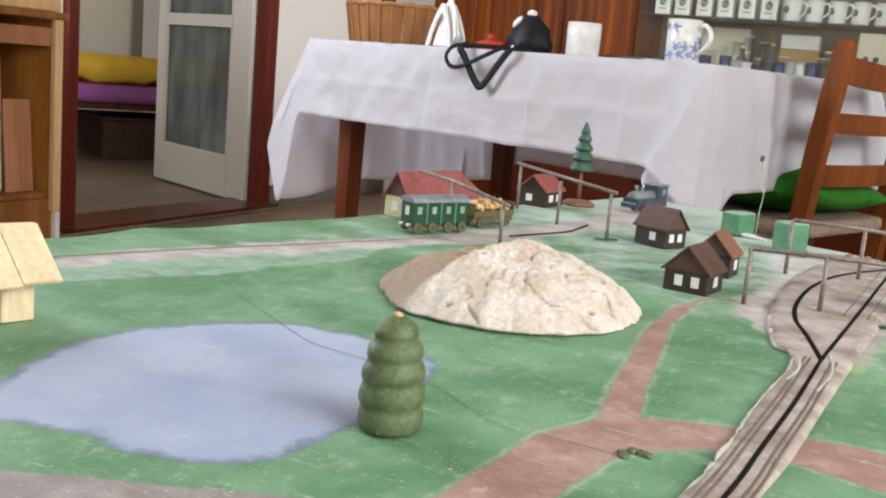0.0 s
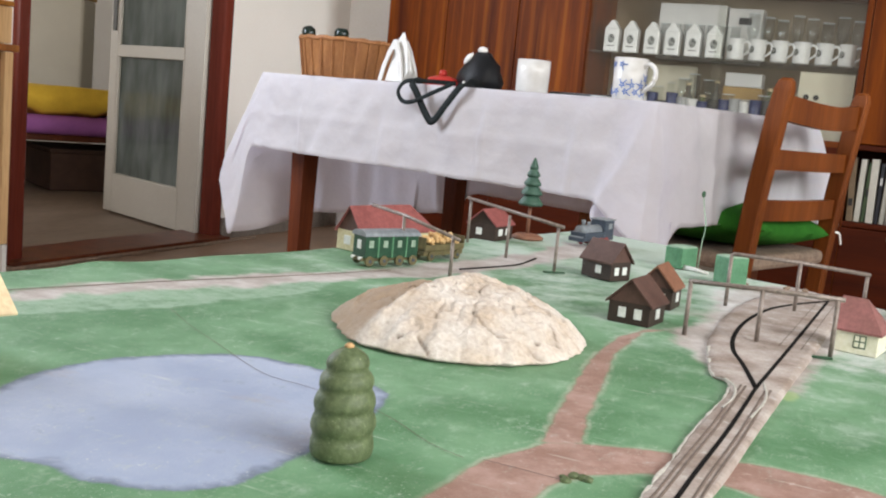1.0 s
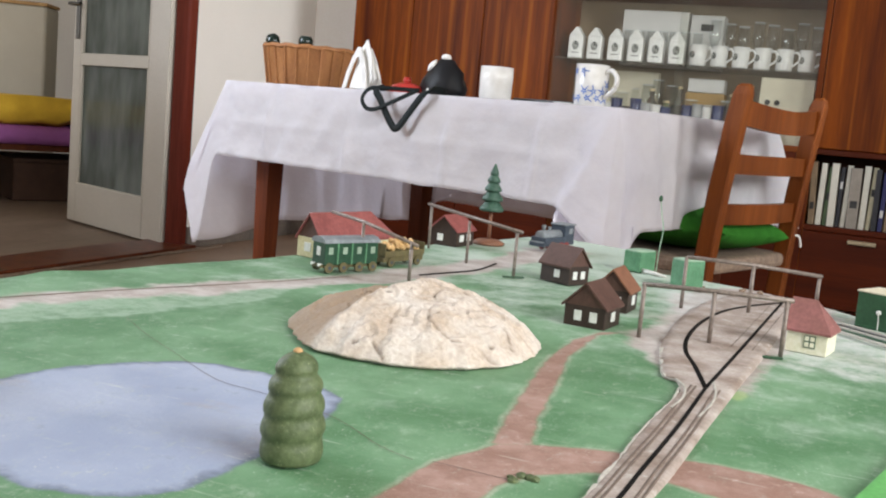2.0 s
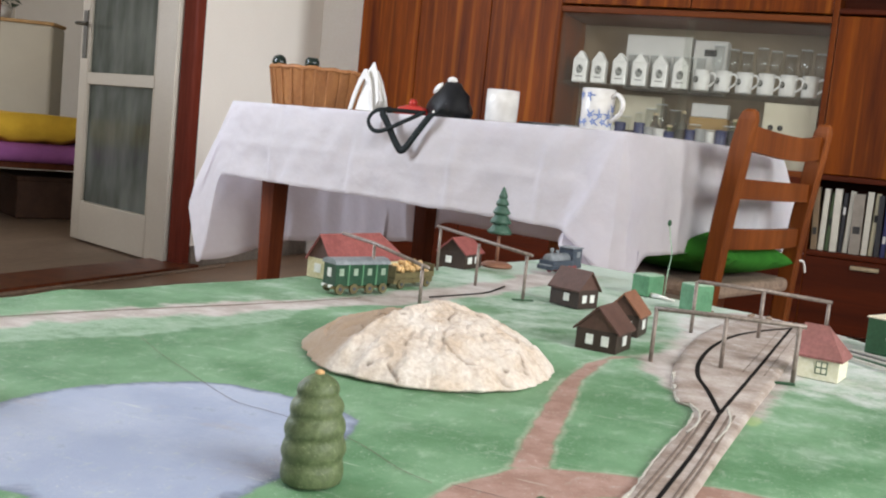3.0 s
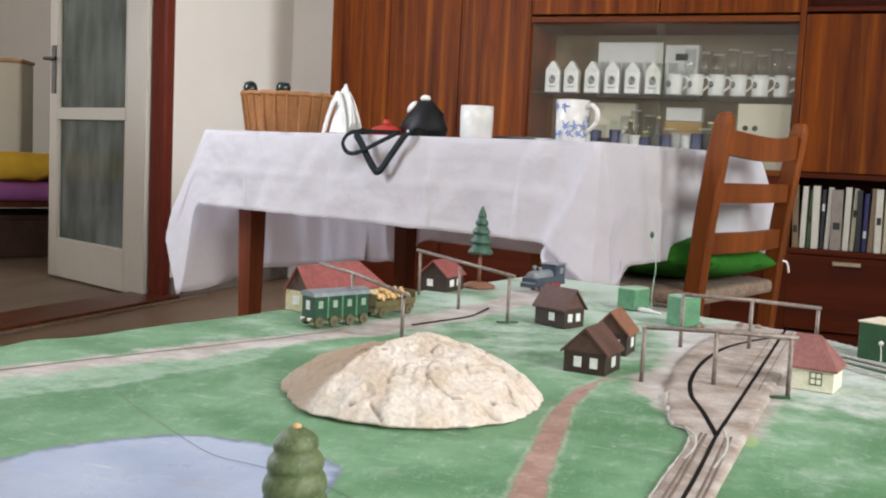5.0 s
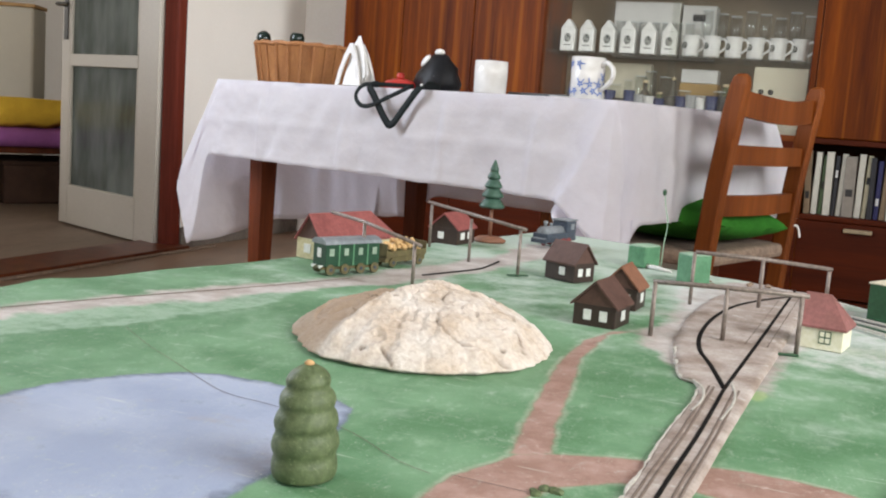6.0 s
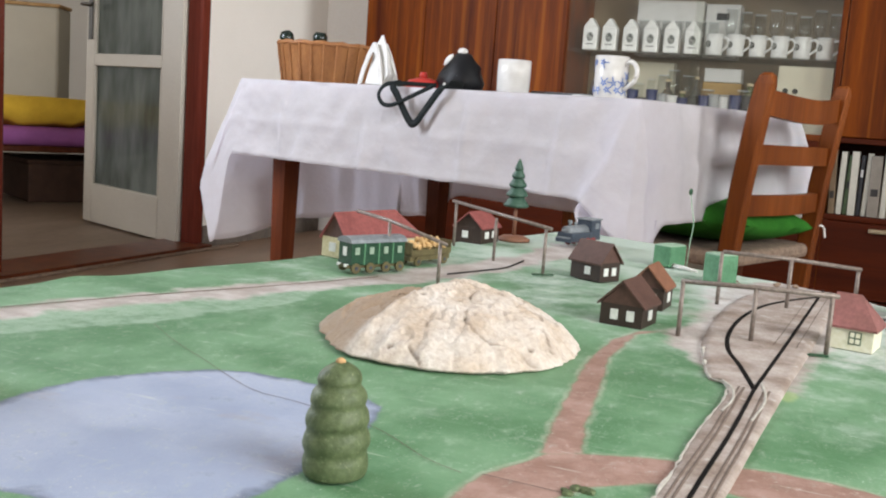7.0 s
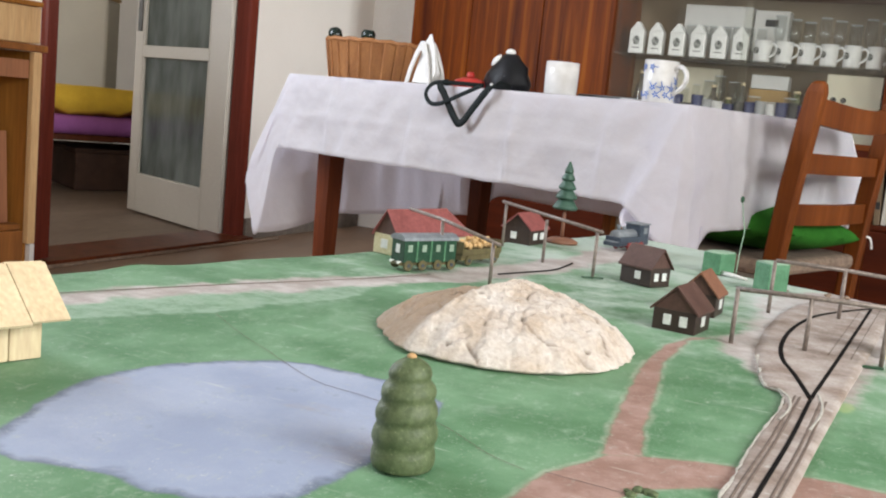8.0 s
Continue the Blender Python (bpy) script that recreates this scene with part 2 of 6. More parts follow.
M_WIN = mat("white_window_paint", (0.70, 0.71, 0.68), (0.6, 0.62, 0.58), 0.5, 160)
M_GBOX = mat("green_painted_box", (0.115, 0.27, 0.150), (0.055, 0.165, 0.080), 0.5, 90, speck=(0.36, 0.47, 0.38), speck_amount=0.64)
M_DGREEN = mat("dark_green_paint", (0.025, 0.085, 0.038), (0.018, 0.06, 0.027), 0.4, 80)
M_GCAP = mat("pale_green_worn_paint", (0.34, 0.46, 0.35), (0.2, 0.34, 0.22), 0.6, 120, speck=(0.6, 0.62, 0.56), speck_amount=0.6)
M_WIRE = mat("bent_wire", (0.26, 0.215, 0.185), (0.15, 0.12, 0.10), 0.45, 150, metal=0.2)
M_PALEW = mat("pale_wood_shaving", (0.66, 0.545, 0.355), (0.54, 0.42, 0.25), 0.65, 60, (1, 1, 0.2), 0.2, 300)
M_LOCO = mat("slate_blue_paint", (0.055, 0.072, 0.095), (0.035, 0.046, 0.065), 0.35, 130, speck=(0.22, 0.24, 0.26), speck_amount=0.66)
M_LOCO2 = mat("pale_grey_paint", (0.24, 0.265, 0.28), (0.15, 0.165, 0.18), 0.4, 130)
M_WHEEL = mat("red_wheel_paint", (0.30, 0.06, 0.055), (0.2, 0.04, 0.04), 0.5, 130)
M_CARR = mat("carriage_green_paint", (0.016, 0.066, 0.032), (0.010, 0.042, 0.021), 0.45, 110, speck=(0.25, 0.32, 0.26), speck_amount=0.68)
M_CWIN = mat("pale_green_window_paint", (0.30, 0.38, 0.30), (0.2, 0.28, 0.2), 0.5, 160)
M_GOLD = mat("golden_pebbles", (0.66, 0.46, 0.22), (0.46, 0.27, 0.10), 0.45, 200, vary=0.2)
M_OLIVE = mat("olive_brown_wagon", (0.14, 0.12, 0.05), (0.08, 0.065, 0.03), 0.5, 130)
M_RIM = mat("light_green_rim", (0.13, 0.40, 0.12), (0.10, 0.32, 0.095), 0.55, 40)
M_SACK = mat("tan_cloth", (0.33, 0.245, 0.12), (0.26, 0.19, 0.09), 0.9, 60, bump=0.3, fine=600)

# ---- mesh helpers ----


def box(bm, c, s, m=None, bevel=0.0):
    """A box with centre c and size s, posed by m, with bevelled edges."""
    r = bmesh.ops.create_cube(bm, size=1.0)
    vs = r["verts"]
    for v in vs:
        v.co = Vector((v.co.x * s[0] + c[0], v.co.y * s[1] + c[1], v.co.z * s[2] + c[2]))
    if bevel:
        es = {e for v in vs for e in v.link_edges}
        r = bmesh.ops.bevel(bm, geom=list(es), offset=bevel, segments=2, affect="EDGES", profile=0.5)
        vs = list({v for f in r["faces"] for v in f.verts} | {v for v in vs if v.is_valid})
    if m is not None:
        for v in vs:
            v.co = m @ v.co
    return bm


def prism(bm, pts, z0, z1, m=None):
    """A flat outline pushed up from z0 to z1."""
    lo = [bm.verts.new((x, y, z0)) for x, y in pts]
    hi = [bm.verts.new((x, y, z1)) for x, y in pts]
    n = len(pts)
    bm.faces.new(lo[::-1])
    bm.faces.new(hi)
    for i in range(n):
        bm.faces.new((lo[i], lo[(i + 1) % n], hi[(i + 1) % n], hi[i]))
    if m is not None:
        for v in lo + hi:
            v.co = m @ v.co
    return bm


def lathe(bm, profile, segs=28, m=None):
    """Turned shape from rows of (radius, height)."""
    rings = []
    for r, z in profile:
        rings.append([bm.verts.new((r * math.cos(2 * math.pi * k / segs), r * math.sin(2 * math.pi * k / segs), z)) for k in range(segs)])
    for a, b in zip(rings, rings[1:]):
        for k in range(segs):
            bm.faces.new((a[k], a[(k + 1) % segs], b[(k + 1) % segs], b[k]))
    bm.faces.new(rings[0][::-1])
    bm.faces.new(rings[-1])
    if m is not None:
        for ring in rings:
            for v in ring:
                v.co = m @ v.co
    return bm


def tube(bm, pts, r, segs=8, flat=1.0):
    """A round bar along points; flat squeezes it in height."""
    pts = [Vector(p) for p in pts]
    rings = []
    for i, p in enumerate(pts):
        d = (pts[min(i + 1, len(pts) - 1)] - pts[max(i - 1, 0)]).normalized()
        up = Vector((0, 0, 1)) if abs(d.z) < 0.9 else Vector((1, 0, 0))
        s = d.cross(up).normalized()
        u = s.cross(d).normalized()
        rr = r[i] if isinstance(r, (list, tuple)) else r
        rings.append([bm.verts.new(p + s * rr * math.cos(2 * math.pi * k / segs) + u * rr * flat * math.sin(2 * math.pi * k / segs)) for k in range(segs)])
    for a, b in zip(rings, rings[1:]):
        for k in range(segs):
            bm.faces.new((a[k], a[(k + 1) % segs], b[(k + 1) % segs], b[k]))
    bm.faces.new(rings[0][::-1])
    bm.faces.new(rings[-1])
    return bm


def spline(pts, n=8):
    """Smooth points through the given ones."""
    p = [Vector(q) for q in pts]
    out = []
    for i in range(len(p) - 1):
        a, b, c, d = p[max(i - 1, 0)], p[i], p[i + 1], p[min(i + 2, len(p) - 1)]
        for k in range(n):
            t = k / n
            out.append(0.5 * (2 * b + (c - a) * t + (2 * a - 5 * b + 4 * c - d) * t * t + (3 * b - a - 3 * c + d) * t ** 3))
    return out + [p[-1]]


def part(name, bm, material, parent=None, label="", smooth=False):
    bmesh.ops.recalc_face_normals(bm, faces=bm.faces[:])
    me = bpy.data.meshes.new(name)
    bm.to_mesh(me)
    bm.free()
    me.materials.append(material)
    if smooth:
        for f in me.polygons:
            f.use_smooth = True
    ob = new(name, me)
    if parent is not None:
        ob.parent = parent
    if label:
        tagged(ob, label)
    return ob


def thing(name, label, category, m=None, group="", kind=""):
    ob = new(name)
    ob.empty_display_size = 0.02
    if m is not None:
        ob.matrix_basis = m
    return tagged(ob, label, category, group, kind)


def boxpart(name, c, s, material, parent=None, bevel=0.003, m=None, label=""):
    return part(name, box(bmesh.new(), c, s, m, bevel), material, parent, label)


def setting(ob):
    return tagged(ob, kind="structure")


# ---- room shell ----
XW, XE, YS, YB, H = -2.60, 2.00, -1.20, 5.46, 2.62
DOOR0, DOOR1, DOORH = 3.243, 4.337, 2.04
setting(boxpart("floor", ((XW + XE) / 2, (YS + YB) / 2, -0.05), (XE - XW, YB - YS, 0.10), M_FLOOR, bevel=0))
setting(boxpart("ceiling", ((XW + XE) / 2 - 2.0, (YS + YB) / 2 + 0.8, H + 0.05), (XE - XW + 5.2, YB - YS + 3.0, 0.10), M_CEIL, bevel=0))


def wall_x(name, x0, x1, y0, y1, hole=None):
    """Wall along y, with an optional opening (y0, y1, z0, z1)."""
    bm = bmesh.new()
    xc, t = (x0 + x1) / 2, x1 - x0
    if not hole:
        box(bm, (xc, (y0 + y1) / 2, H / 2), (t, y1 - y0, H))
    else:
        a, b, c, d = hole
        box(bm, (xc, (y0 + a) / 2, H / 2), (t, a - y0, H))
        box(bm, (xc, (b + y1) / 2, H / 2), (t, y1 - b, H))
        if c > 0:
            box(bm, (xc, (a + b) / 2, c / 2), (t, b - a, c))
        box(bm, (xc, (a + b) / 2, (d + H) / 2), (t, b - a, H - d))
    return setting(part(name, bm, M_WALL))


def wall_y(name, y0, y1, x0, x1, hole=None):
    bm = bmesh.new()
    yc, t = (y0 + y1) / 2, y1 - y0
    if not hole:
        box(bm, ((x0 + x1) / 2, yc, H / 2), (x1 - x0, t, H))
    else:
        a, b, c, d = hole
        box(bm, ((x0 + a) / 2, yc, H / 2), (a - x0, t, H))
        box(bm, ((b + x1) / 2, yc, H / 2), (x1 - b, t, H))
        box(bm, ((a + b) / 2, yc, c / 2), (b - a, t, c))
        box(bm, ((a + b) / 2, yc, (d + H) / 2), (b - a, t, H - d))
    return setting(part(name, bm, M_WALL))


wall_x("wall_west", XW - 0.14, XW, 2.2, YB + 0.14, (DOOR0 - 0.055, DOOR1 + 0.055, 0, DOORH + 0.055))
# unseen opening, added for the west fill lamp
wall_x("wall_west_near", XW - 0.14, XW, YS - 0.14, 2.2, (1.18, 2.06, 0.92, 2.28))
wall_x("wall_east", XE, XE + 0.14, YS - 0.14, 1.95, (-0.25, 1.35, 0.92, 2.28))
# unseen opening, added for the far side fill lamp
wall_x("wall_east_far", XE, XE + 0.14, 1.95, YB + 0.14, (2.15, 3.35, 0.92, 2.28))
wall_y("wall_north", YB, YB + 0.14, XW, XE)
wall_y("wall_south", YS - 0.14, YS, XW, XE, (0.1, 1.7, 0.10, 2.28))
# next room
setting(boxpart("floor_next_room", (XW - 2.14, 4.8, -0.05), (4.0, 5.2, 0.10), M_FLOOR2, bevel=0))
wall_x("wall_next_west", XW - 4.28, XW - 4.14, 2.2, 7.4, (2.48, 3.48, 0.95, 2.15))
wall_y("wall_next_north", 7.26, 7.40, XW - 4.14, XW - 0.14)
wall_y("wall_next_south", 2.2, 2.34, XW - 4.14, XW - 0.14)
wall_x("wall_next_east", XW - 0.14, XW, YB + 0.14, 7.4)
# baseboard between the door and the cabinet
setting(boxpart("baseboard", (XW + 0.010, 4.93, 0.05), (0.018, 1.04, 0.10), mat("baseboard_grey", (0.23, 0.195, 0.16), (0.11, 0.09, 0.075), 0.6, 16, speck=(0.33, 0.29, 0.25), speck_amount=0.6), bevel=0.003))
setting(boxpart("threshold", (XW - 0.05, (DOOR0 + DOOR1) / 2, 0.012), (0.26, DOOR1 - DOOR0 + 0.12, 0.024), M_LEG, bevel=0.006))
setting(boxpart("threshold_strip", (XW + 0.084, (DOOR0 + DOOR1) / 2 - 0.1, 0.006), (0.014, DOOR1 - DOOR0 + 0.7, 0.012), M_SEAT, bevel=0.003))
# door frame: dark red-brown casing
casing = thing("door_casing", "dark red-brown glossy painted wooden door casing", "door casing", kind="structure")
for y in (DOOR1 + 0.0325, DOOR0 - 0.0325):
    boxpart("jamb", (XW - 0.0225, y, DOORH / 2), (0.085, 0.065, DOORH), M_JAMB, casing, 0.012)
boxpart("lintel", (XW - 0.0225, (DOOR0 + DOOR1) / 2, DOORH + 0.0335), (0.085, DOOR1 - DOOR0 + 0.13, 0.065), M_JAMB, casing, 0.012)

# door leaf, open into the next room: local x runs from the hinge to the free edge
LEAF = math.degrees(math.atan2(4.645 - 4.327, -3.52 + 2.672))
leaf = thing("door_1", "grey-white painted glazed door standing open, ribbed glass", "door", pose(-2.672, 4.345, 0.012, 0, 0, LEAF), kind="structure")
LW, LH, LT = 0.915, 1.97, 0.04
boxpart("stile", (0.085, 0, LH / 2), (0.17, LT, LH), M_DOOR, leaf, 0.004)
boxpart("stile", (LW - 0.0425, 0, LH / 2), (0.085, LT, LH), M_DOOR, leaf, 0.004)
GW = LW - 0.255
for z0, z1 in ((0.0, 0.20), (0.80, 0.86), (1.86, LH)):
    boxpart("rail", (0.17 + GW / 2, 0, (z0 + z1) / 2), (GW, LT, z1 - z0), M_DOOR, leaf, 0.003)
for z0, z1 in ((0.20, 0.80), (0.86, 1.86)):
    p = boxpart("pane", (0.17 + GW / 2, 0, (z0 + z1) / 2), (GW - 0.004, 0.005, z1 - z0 - 0.004), M_FROST, leaf, 0)
    p.visible_shadow = False
    bm = bmesh.new()
    for c, s in (((0.178, 0.012, (z0 + z1) / 2), (0.014, 0.014, z1 - z0)), ((LW - 0.093, 0.012, (z0 + z1) / 2), (0.014, 0.014, z1 - z0))):
        box(bm, c, s, None, 0.003)
    part("bead", bm, M_DOOR, leaf)
bm = bmesh.new()
box(bm, (LW - 0.05, 0.024, 1.05), (0.04, 0.006, 0.24), None, 0.002)
plate = part("handle_plate", bm, M_METAL, leaf, "dark metal handle plate")
part("handle", tube(bmesh.new(), spline([(LW - 0.05, 0.024, 1.10), (LW - 0.05, 0.07, 1.10), (LW - 0.07, 0.078, 1.10), (LW - 0.17, 0.076, 1.097)]), 0.008), M_METAL, plate, "dark metal lever handle", True)

# ---- next room ----
bed = thing("bed", "low bed with a yellow blanket over a purple sheet", "bed", pose(-4.62, 5.02, 0, 0, 0, 63))
boxpart("frame", (0, 0, 0.325), (1.84, 0.78, 0.04), M_LEG, bed, 0.01)
for sx in (-0.85, 0.85):
    for sy in (-0.35, 0.35):
        boxpart("leg", (sx, sy, 0.135), (0.07, 0.07, 0.27), M_MIDWOOD, bed, 0.005)
bm = box(bmesh.new(), (0, 0, 0.40), (1.92, 0.90, 0.11), None, 0.04)
part("mattress", bm, M_PURPLE, bed, "purple sheet", True)
bm = bmesh.new()
for i in range(41):
    for j in range(21):
        x, y = -0.97 + 1.94 * i / 40, -0.47 + 0.94 * j / 20
        e = max(abs(y) - 0.44, 0) / 0.03
        bm.verts.new((x, y, 0.61 - (0.11 + 0.03 * math.sin(7 * x + 1.2 * math.sin(17 * x))) * min(e, 1) + 0.016 * noise.noise(Vector((x * 3, y * 3, 3))) + 0.006 * math.sin(5 * x)))
bm.verts.ensure_lookup_table()
for i in range(40):
    for j in range(20):
        bm.faces.new([bm.verts[k] for k in (i * 21 + j, i * 21 + j + 1, (i + 1) * 21 + j + 1, (i + 1) * 21 + j)])
blanket = part("blanket", bm, M_YELLOW, bed, "rumpled yellow blanket", True)
sm = blanket.modifiers.new("thick", "SOLIDIFY")
sm.thickness, sm.offset = 0.13, -1
# added dark box that keeps the space under the bed dark
ub = thing("storage_box", "added dark brown box that darkens the space under the bed", "box", pose(-4.62, 5.02, 0, 0, 0, 63))
boxpart("body", (0.50, 0.02, 0.115), (0.70, 0.58, 0.23), M_UNDER, ub, 0.01)
boxpart("lid", (0.50, 0.02, 0.242), (0.72, 0.60, 0.022), M_UNDER, ub, 0.006)
sideb = thing("side_cabinet", "tall beige enamelled cabinet in the next room", "cabinet", pose(-5.544, 6.131, 0, 0, 0, 28))
boxpart("body", (0, 0, 0.62), (0.62, 0.30, 1.24), M_FRIDGE, sideb, 0.02)
boxpart("top", (0, 0, 1.252), (0.63, 0.31, 0.024), M_LIGHTWOOD, sideb, 0.006)
pl = thing("potted_plant", "small dark green potted plant on the beige cabinet", "plant", pose(-5.63, 6.09, 1.264))
part("pot", lathe(bmesh.new(), [(0.05, 0), (0.065, 0.09), (0.06, 0.09), (0.055, 0.07)]), M_WHITE, pl, smooth=True)
bm = bmesh.new()
for k in range(34):
    a, t = random.uniform(0, 6.28), random.uniform(0.04, 0.13)
    m = pose(t * math.cos(a), t * math.sin(a), 0.09 + random.uniform(0, 0.14), random.uniform(-60, 60), random.uniform(-60, 60), random.uniform(0, 360))
    vs = [bm.verts.new(m @ Vector(q)) for q in ((0, -0.035, 0), (0.018, 0, 0.006), (0, 0.035, 0), (-0.018, 0, 0.006))]
    bm.faces.new(vs)
part("foliage", bm, mat("plant_leaf", (0.03, 0.07, 0.025), (0.02, 0.05, 0.02), 0.5, 60), pl)
cur = bmesh.new()
prev = None
for k in range(49):
    x = -5.75 + 0.9 * k / 48
    a = (cur.verts.new((x, 7.18 + 0.03 * math.sin(k * 0.9), 0.001)), cur.verts.new((x, 7.18 + 0.03 * math.sin(k * 0.9), 2.4)))
    if prev:
        cur.faces.new((prev[0], a[0], a[1], prev[1]))
    prev = a
c = part("curtain", cur, M_SHADE, smooth=True)
c.modifiers.new("thick", "SOLIDIFY").thickness = 0.004
tagged(c, "grey floor-length curtain hanging in the next room", "curtain")

# ---- cabinet beside the doorway ----
M_ORANGE = wood("orange_board", (0.36, 0.15, 0.030), (0.20, 0.075, 0.016), 0.45, "z", 9)
M_PLY = wood("pinkish_plywood", (0.36, 0.165, 0.085), (0.26, 0.11, 0.055), 0.55, "z", 9)
lc = thing("tool_cabinet", "open brown wooden cabinet with pale pine edging and chipped white foot", "cabinet")
boxpart("side", (-2.42, 2.835, 0.375), (0.34, 0.018, 0.75), M_ORANGE, lc, 0.002)
boxpart("side", (-2.42, 2.209, 0.375), (0.34, 0.018, 0.75), M_ORANGE, lc, 0.002)
boxpart("back", (-2.585, 2.522, 0.375), (0.012, 0.606, 0.75), M_ORANGE, lc, 0)
boxpart("edging", (-2.240, 2.836, 0.455), (0.022, 0.030, 0.590), M_LIGHTWOOD, lc, 0.003, label="pale worn pine edging")
boxpart("edging_foot", (-2.240, 2.842, 0.080), (0.022, 0.018, 0.158), M_PAPER, lc, 0.003, label="edging chipped to white")
boxpart("top", (-2.42, 2.53, 0.762), (0.38, 0.69, 0.022), M_MIDWOOD, lc, 0.004)
boxpart("rail", (-2.262, 2.522, 0.697), (0.020, 0.606, 0.056), M_PLY, lc, 0.003, label="pinkish brown cross rail")
boxpart("shelf", (-2.42, 2.522, 0.210), (0.31, 0.606, 0.018), M_MIDWOOD, lc, 0.002)
boxpart("plinth", (-2.262, 2.522, 0.105), (0.020, 0.606, 0.190), M_MIDWOOD, lc, 0.002)
ply = boxpart("plywood_board", (0, 0, 0.142), (0.012, 0.100, 0.284), M_PLY, None, 0.002)
ply.matrix_basis = pose(-2.300, 2.752, 0.220, 0, -4, 0)
tagged(ply, "pinkish plywood offcut leaning in the open cabinet", "board")
rod = part("pale_rod", lathe(bmesh.new(), [(0.0065, 0), (0.0070, 0.01), (0.0065, 0.40), (0.004, 0.405)], 14), M_PALEW, smooth=True)
rod.matrix_basis = pose(-2.335, 2.712, 0.220, 2, 0, 0)
tagged(rod, "pale wooden rod standing behind the plywood", "rod")
jug = part("dark_jug", lathe(bmesh.new(), [(0.060, 0), (0.074, 0.012), (0.078, 0.12), (0.072, 0.22), (0.050, 0.272), (0.034, 0.290), (0.030, 0.290)], 36), mat("dark_brown_glaze", (0.045, 0.016, 0.009), (0.025, 0.009, 0.006), 0.3, 30), smooth=True)
jug.matrix_basis = pose(-2.345, 2.600, 0.220)
tagged(jug, "dark brown rounded jug on the cabinet shelf", "jug")
wb = thing("wooden_crate", "pale pine wooden box on top of the brown cabinet", "box")
boxpart("front", (-2.262, 2.5375, 0.830), (0.014, 0.655, 0.110), M_LIGHTWOOD, wb, 0.003)
boxpart("rear", (-2.578, 2.53, 0.830), (0.014, 0.640, 0.110), M_LIGHTWOOD, wb, 0.003)
for y in (2.217, 2.858):
    boxpart("end", (-2.42, y, 0.830), (0.300, 0.014, 0.110), M_LIGHTWOOD, wb, 0.003)
boxpart("bottom", (-2.42, 2.53, 0.778), (0.300, 0.610, 0.010), M_LIGHTWOOD, wb, 0)
boxpart("lid", (-2.42, 2.53, 0.894), (0.350, 0.670, 0.016), M_ORANGE, wb, 0.004, label="orange-brown lid")

# ---- wall unit ----
CF = 5.0  # plane of its front
unit = thing("wall_unit", "orange-brown veneered wall unit with a glazed display bay", "cabinet")
X0, XG0, XG1, X1 = -2.11, -1.10, 0.045, 1.30
D = YB - CF - 0.006


def panel(name, x0, x1, z0, z1, material, y0=CF, y1=None, label="", bevel=0.003):
    y1 = y1 if y1 is not None else y0 + 0.02
    return boxpart(name, ((x0 + x1) / 2, (y0 + y1) / 2, (z0 + z1) / 2), (x1 - x0, y1 - y0, z1 - z0), material, unit, bevel, label=label)


panel("side", X0, X0 + 0.02, 0, 2.2, M_CAB, CF + 0.02, CF + D)
panel("side", XG0 - 0.025, XG0, 0, 2.2, M_CAB, CF + 0.004, CF + D)
panel("side", XG1, XG1 + 0.025, 0, 2.2, M_CAB, CF + 0.004, CF + D)
panel("side", X1 - 0.02, X1, 0, 2.2, M_CAB, CF + 0.02, CF + D)
panel("back", X0 + 0.02, XG0 - 0.025, 0.05, 2.2, M_CAB, CF + D - 0.02, CF + D)
panel("back", XG0, XG1, 0.05, 2.2, mat("pale_display_back", (0.38, 0.30, 0.205), (0.29, 0.225, 0.15), 0.5, 6), CF + D - 0.02, CF + D)
panel("back", XG1 + 0.025, X1 - 0.02, 0.05, 2.2, M_RED, CF + D - 0.02, CF + D)
panel("top", X0, X1, 2.2, 2.225, M_CAB, CF, CF + D)
panel("plinth", X0, X1, 0.0, 0.06, M_RED, CF + 0.03, CF + 0.05)
# doors left of the display bay
for a, b in ((X0, -1.80), (-1.797, -1.44), (-1.437, XG0 - 0.003)):
    d = panel("door", a, b, 0.725, 2.19, M_CAB)
panel("shelf_edge", X0, XG0, 0.70, 0.722, M_CABX, CF, CF + D - 0.03)
# display bay
panel("bay_floor", XG0, XG1, 0.70, 0.725, M_CABX, CF, CF + D - 0.03)
panel("bay_top", XG0, XG1, 1.335, 1.362, M_CABX, CF, CF + D - 0.03)
for a, b in ((XG0, -0.53), (-0.526, XG1)):
    panel("door", a, b, 1.372, 2.19, M_CAB)
for a, b, y in ((XG0 + 0.004, -0.50, CF + 0.022), (-0.54, XG1 - 0.004, CF + 0.032)):
    p = panel("glass_door", a, b, 0.728, 1.332, M_PANE, y, y + 0.004, "clear sliding glass pane", 0)
    p.visible_shadow = False
p = panel("glass_shelf", XG0 + 0.002, XG1 - 0.002, 1.027, 1.034, M_GLASSWARE, CF + 0.05, CF + D - 0.03, "glass shelf", 0)
# right of the bay
for a, b in ((XG1 + 0.028, 0.62), (0.624, X1)):
    panel("door", a, b, 0.725, 1.365, M_CAB)
panel("shelf_edge", XG1 + 0.025, X1 - 0.02, 0.70, 0.722, M_RED, CF + 0.002, CF + D - 0.03)
panel("shelf_edge", XG1 + 0.025, X1 - 0.02, 1.375, 1.397, M_RED, CF + 0.002, CF + D - 0.03)
panel("book_shelf", XG1 + 0.025, X1 - 0.02, 0.385, 0.407, M_RED, CF + 0.002, CF + D - 0.03)
